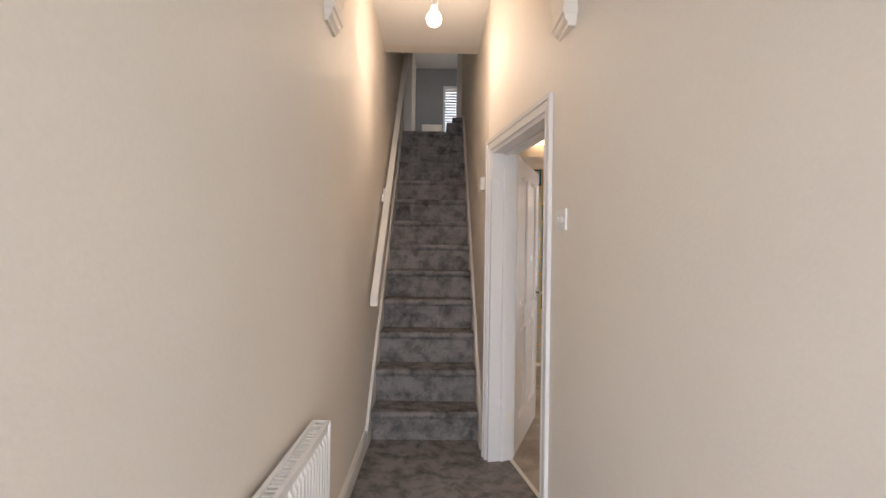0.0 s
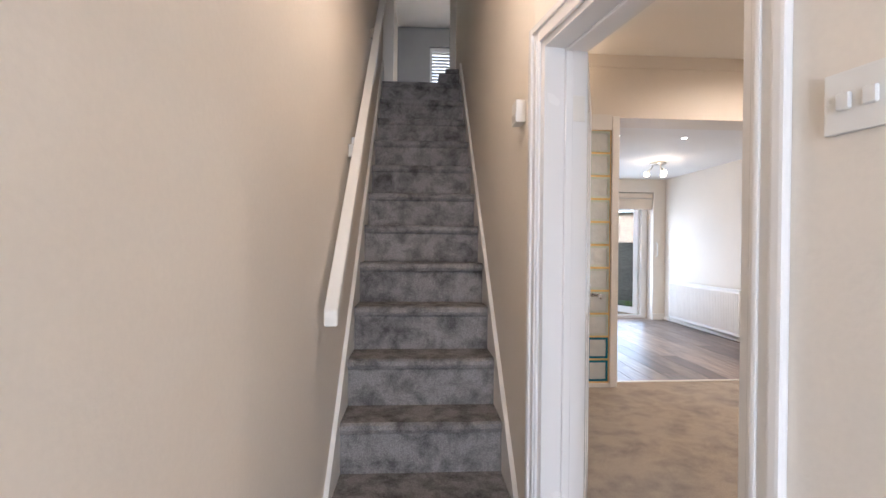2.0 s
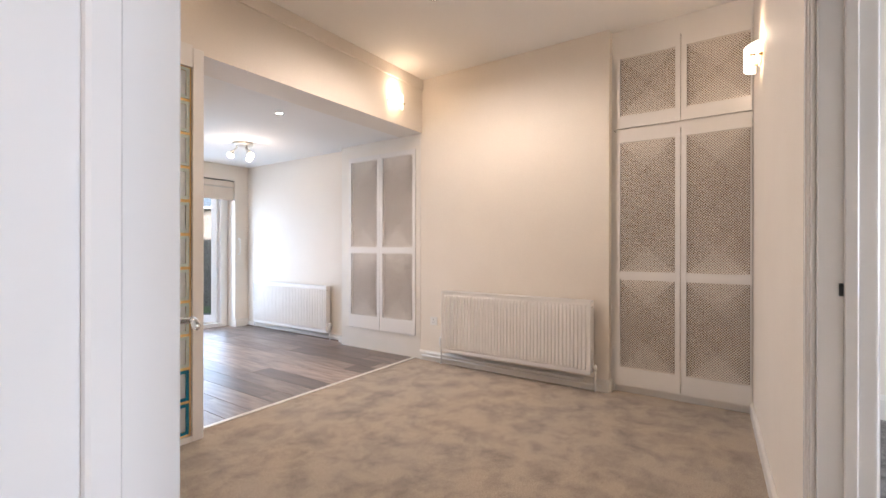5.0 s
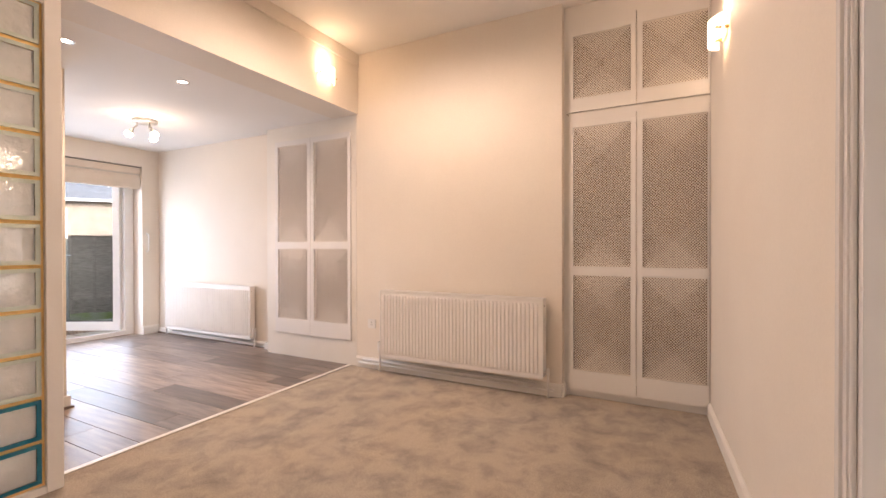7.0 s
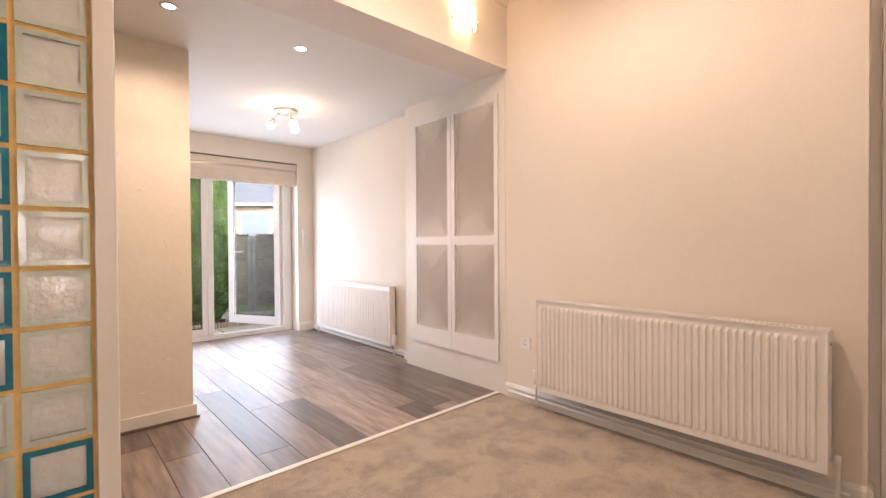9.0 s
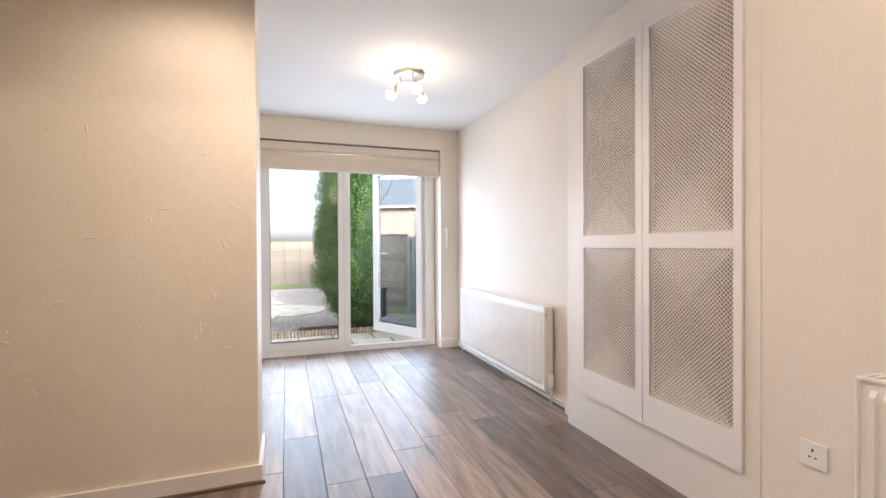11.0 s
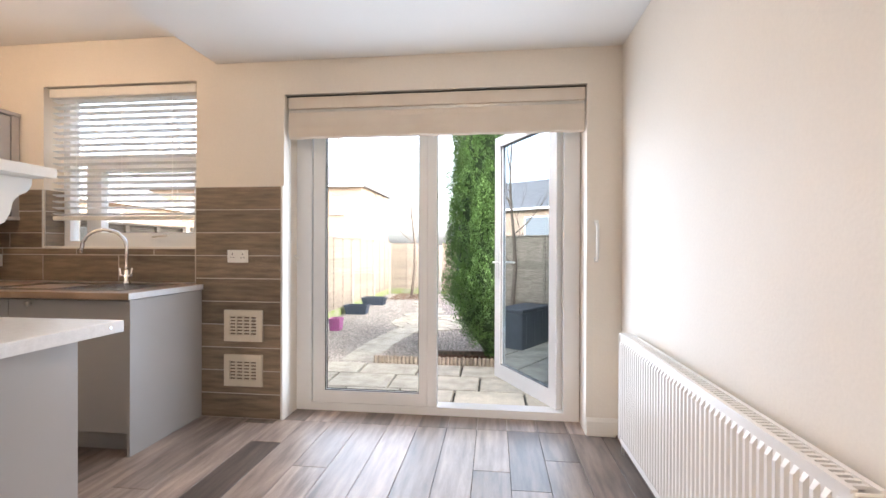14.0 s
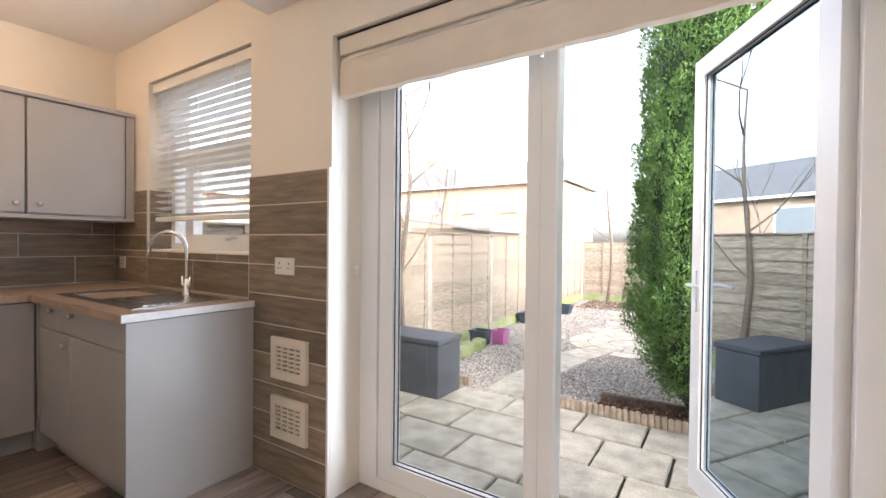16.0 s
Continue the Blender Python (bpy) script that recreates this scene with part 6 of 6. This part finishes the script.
def house(name, x0, x1, y0, y1, eaves, ridge, along, wins, label, face):
    """A plain brick house; along: the axis of its ridge; face: the side that holds the windows ('y' near side or 'x' far side)."""
    h = thing(name, ((x0 + x1) / 2, (y0 + y1) / 2, GZ), label, "house")
    part("wall", box((x0, y0, -0.5), (x1, y1, eaves)), BRICK, h)
    bm = bmesh.new()
    o = 0.3
    if along == "x":
        pr = [(y0 - o, eaves - 0.1), ((y0 + y1) / 2, ridge), (y1 + o, eaves - 0.1)]
        a = [bm.verts.new((x0 - o, *p)) for p in pr]
        b = [bm.verts.new((x1 + o, *p)) for p in pr]
    else:
        pr = [(x0 - o, eaves - 0.1), ((x0 + x1) / 2, ridge), (x1 + o, eaves - 0.1)]
        a = [bm.verts.new((p[0], y0 - o, p[1])) for p in pr]
        b = [bm.verts.new((p[0], y1 + o, p[1])) for p in pr]
    bm.faces.new(a)
    bm.faces.new(b[::-1])
    for i in range(3):
        bm.faces.new((a[i], a[(i + 1) % 3], b[(i + 1) % 3], b[i]))
    roof = part("roof", bm, SLATE, h)
    cx, cy = x0 + (x1 - x0) * 0.35, y0 + (y1 - y0) * 0.5
    if along == "y":
        cx, cy = (x0 + x1) / 2, y0 + (y1 - y0) * 0.35
    ch = part("chimney", boxes([((cx - 0.4, cy - 0.4, ridge - 0.6), (cx + 0.4, cy + 0.4, ridge + 0.7)), ((cx - 0.46, cy - 0.46, ridge + 0.7), (cx + 0.46, cy + 0.46, ridge + 0.82))]), BRICK, roof)
    for k in (-0.2, 0.2):
        part("chimney_pot", lathe([(0.11, 0.0), (0.09, 0.4), (0.1, 0.42)], (cx + k, cy, ridge + 0.82), 10), BRICK, roof)
    for u, z, w, ht in wins:
        if face == "y":
            lo, hi = (u - w / 2, y0 - 0.06, z), (u + w / 2, y0 + 0.02, z + ht)
            ins = ((u - w / 2 + 0.08, y0 - 0.07, z + 0.08), (u + w / 2 - 0.08, y0 - 0.055, z + ht - 0.08))
            sill = ((u - w / 2 - 0.08, y0 - 0.14, z - 0.1), (u + w / 2 + 0.08, y0, z))
        else:
            lo, hi = (x1 - 0.02, u - w / 2, z), (x1 + 0.06, u + w / 2, z + ht)
            ins = ((x1 + 0.055, u - w / 2 + 0.08, z + 0.08), (x1 + 0.07, u + w / 2 - 0.08, z + ht - 0.08))
            sill = ((x1, u - w / 2 - 0.08, z - 0.1), (x1 + 0.14, u + w / 2 + 0.08, z))
        wd = part("window", box(lo, hi), PVC, h)
        part("pane", box(*ins), material_dark_glass, wd)
        part("sill", box(*sill), POST, wd)
    part("gutter", box((x0 - 0.3, y0 - 0.42, eaves - 0.16), (x1 + 0.3, y0 - 0.3, eaves - 0.04)) if face == "y" else box((x1 + 0.3, y0 - 0.3, eaves - 0.16), (x1 + 0.42, y1 + 0.3, eaves - 0.04)), PVC, h)
    return h


material_dark_glass = material("far_window_glass", (0.26, 0.28, 0.30), 0.08, scale=2)
paving()
stones()
edging(1.90, 4.9, 11.20, "small buff log-roll edging between slabs and gravel")
edging(0.75, 1.3, 11.24, "small buff log-roll edging by the storage box")
border = thing("timber_border", (3.2, 11.5, GZ), "dark weathered timber border board in the gravel", "edging")
part("board", moved(box((0.0, -0.02, -0.05), (1.4, 0.02, 0.07), 0.004), Matrix.Translation((2.53, 11.61, GZ)) @ Matrix.Rotation(math.radians(4), 4, "Z")), BARK, border)


def leaf_litter():
    rng = np.random.default_rng(3)
    n = 2600
    x = np.where(np.arange(n) % 3 > 0, rng.uniform(2.55, 3.9, n), rng.uniform(0.5, 1.5, n))
    y = np.where(np.arange(n) % 3 > 0, rng.uniform(11.26, 11.58, n), rng.uniform(17.6, 19.2, n))
    c = np.stack([x, y, GZ + rng.uniform(0.0, 0.03, n)], -1)
    a = rng.normal(0, 1, (n, 3))
    a /= np.linalg.norm(a, axis=1, keepdims=True)
    b = np.cross(a, rng.normal(0, 1, (n, 3)))
    b /= np.linalg.norm(b, axis=1, keepdims=True)
    s = rng.uniform(0.012, 0.028, (n, 1))
    v = np.stack([c - a * s, c + b * s * 0.6, c + a * s, c - b * s * 0.6], 1).reshape(-1, 3)
    me = bpy.data.meshes.new("leaf_litter")
    me.from_pydata(v.tolist(), [], (np.arange(n)[:, None] * 4 + np.arange(4)[None]).tolist())
    me.materials.append(material("dead_leaf", (0.20, 0.11, 0.065), 0.9, colour2=(0.09, 0.05, 0.03), scale=40))
    tagged(new("leaf_litter", me), "brown fallen leaves behind the edging", "leaves", kind="stuff")


leaf_litter()
fence((0.1, 10.28), (0.1, 19.43), 5, 1.36, "weathered pine overlap fence panels between concrete posts", rail_side=-1)
fence((0.1, 8.98), (0.1, 10.22), 1, 1.36, "short weathered pine fence panel beside the house", rail_side=-1)
fence((0.1, 19.5), (5.0, 19.5), 3, 1.28, "weathered pine overlap fence across the garden end", rail_side=-1)
fence((4.95, 9.0), (4.95, 19.4), 6, 1.40, "weathered pine overlap fence along the shaded side", rail_side=1)
conifer()
bare_tree((0.24, 11.45, GZ), 3.3, 3, "small bare garden tree beside the fence")
bare_tree((-2.8, 17.0, GZ), 4.5, 8, "leafless tree beyond the fence")
bare_tree((1.0, 18.7, GZ), 4.6, 12, "leafless grey tree in front of the end fence")
storage_box()
planter((0.45, 15.1, GZ), 0.5, 0.28, 0.18, POT, "dark rectangular plastic planter on the gravel")
planter((0.42, 16.6, GZ), 0.6, 0.28, 0.18, POT, "dark rectangular plastic planter by the fence")
planter((0.68, 13.2, GZ), 0.2, 0.2, 0.2, PINK, "small pink plant pot on the gravel")
planter((0.45, 13.0, GZ), 0.26, 0.22, 0.2, POT, "dark plant pot on the gravel")
blk = thing("rubble_blocks", (0.55, 12.4, GZ), "row of mossy broken concrete blocks on the gravel", "blocks")
for k in range(5):
    part("block", moved(box((-0.09, -0.07, 0), (0.09, 0.07, 0.15), 0.02), Matrix.Translation((0.55 + 0.05 * (k % 2), 12.1 + 0.17 * k, GZ - 0.02)) @ Matrix.Rotation(k * 0.7, 4, "Z")), CONCRETE, blk)
house("brick_terrace", -27, -6.2, 37, 45, 5.7, 7.9, "x", [(x, z, 1.0, 1.2) for x in (-25, -22.5, -19.5, -16.5, -13.5, -10, -8) for z in (1.1, 3.6)], "far row of orange brick terraced houses", "y")
house("neighbour_house", -24, -15, 6, 30, 3.4, 5.6, "y", [(u, 1.5, 1.6, 1.4) for u in (9, 14, 19, 25)], "neighbouring low brick house with a slate roof", "x")
house("brick_house", 6, 16, 30, 38, 4.2, 6.4, "x", [(8.5, 2.2, 1.3, 1.3), (12.5, 2.2, 1.3, 1.3)], "far brick house with a slate roof", "y")
shed = thing("neighbour_shed", (-4.5, 21, GZ), "pale felt-roofed shed beyond the fence", "shed")
part("wall", box((-6.2, 20, -0.4), (-3.0, 22.4, 1.75)), FENCE, shed)
part("roof", moved(box((-1.75, -1.4, 0), (1.75, 1.4, 0.06)), Matrix.Translation((-4.6, 21.2, 1.8)) @ Matrix.Rotation(math.radians(7), 4, "Y")), SLATE, shed)

# ---- laminate floor, plank by plank ----
PLANK = material("mixed_wood_laminate", (0.34, 0.262, 0.215), 0.30, colour2=(0.140, 0.106, 0.090), scale=3.0, stretch=(9, 1.0, 1), fine=0.12, bump=0.06, bump_scale=50, spread=(0.3, 0.7), per_object=0.52, rough2=0.40, Specular_IOR_Level=0.5)


def laminate():
    rng = random.Random(21)
    fl = tagged(new("floor_laminate"), label="mixed brown and grey wood-effect laminate planks", category="floor", kind="structure")
    w, ln, g = 0.192, 1.28, 0.0012
    x = -0.36
    while x < 4.22:
        y = 5.245 - rng.uniform(0.05, ln)
        while y < 8.65:
            a, b = max(y, 5.245), min(y + ln, 8.65)
            xa, xb = x, min(x + w, 4.22)
            if b - a > 0.03 and not (xb < 0.48 and b < 6.5):
                if not (a >= 6.30 and b <= 6.75 and xb < 2.2):
                    cx, cy = (xa + xb) / 2, (a + b) / 2
                    bm = box((xa - cx + g, a - cy + g, -0.008), (xb - cx - g, b - cy - g, 0.0), 0.0012)
                    ob = new("plank", mesh_of("plank", bm, PLANK))
                    ob.parent = fl
                    ob.matrix_basis = Matrix.Translation((cx, cy, 0))
            y += ln
        xa, xb = max(x, 1.986), min(x + w, 3.964)
        if xb - xa > 0.02:
            bm = box((-(xb - xa) / 2 + g, -0.10 + g, -0.008), ((xb - xa) / 2 - g, 0.10, 0.0), 0.0012)
            ob = new("plank", mesh_of("plank", bm, PLANK))
            ob.parent = fl
            ob.matrix_basis = Matrix.Translation(((xa + xb) / 2, 8.75, 0))
        x += w
    return fl


laminate()
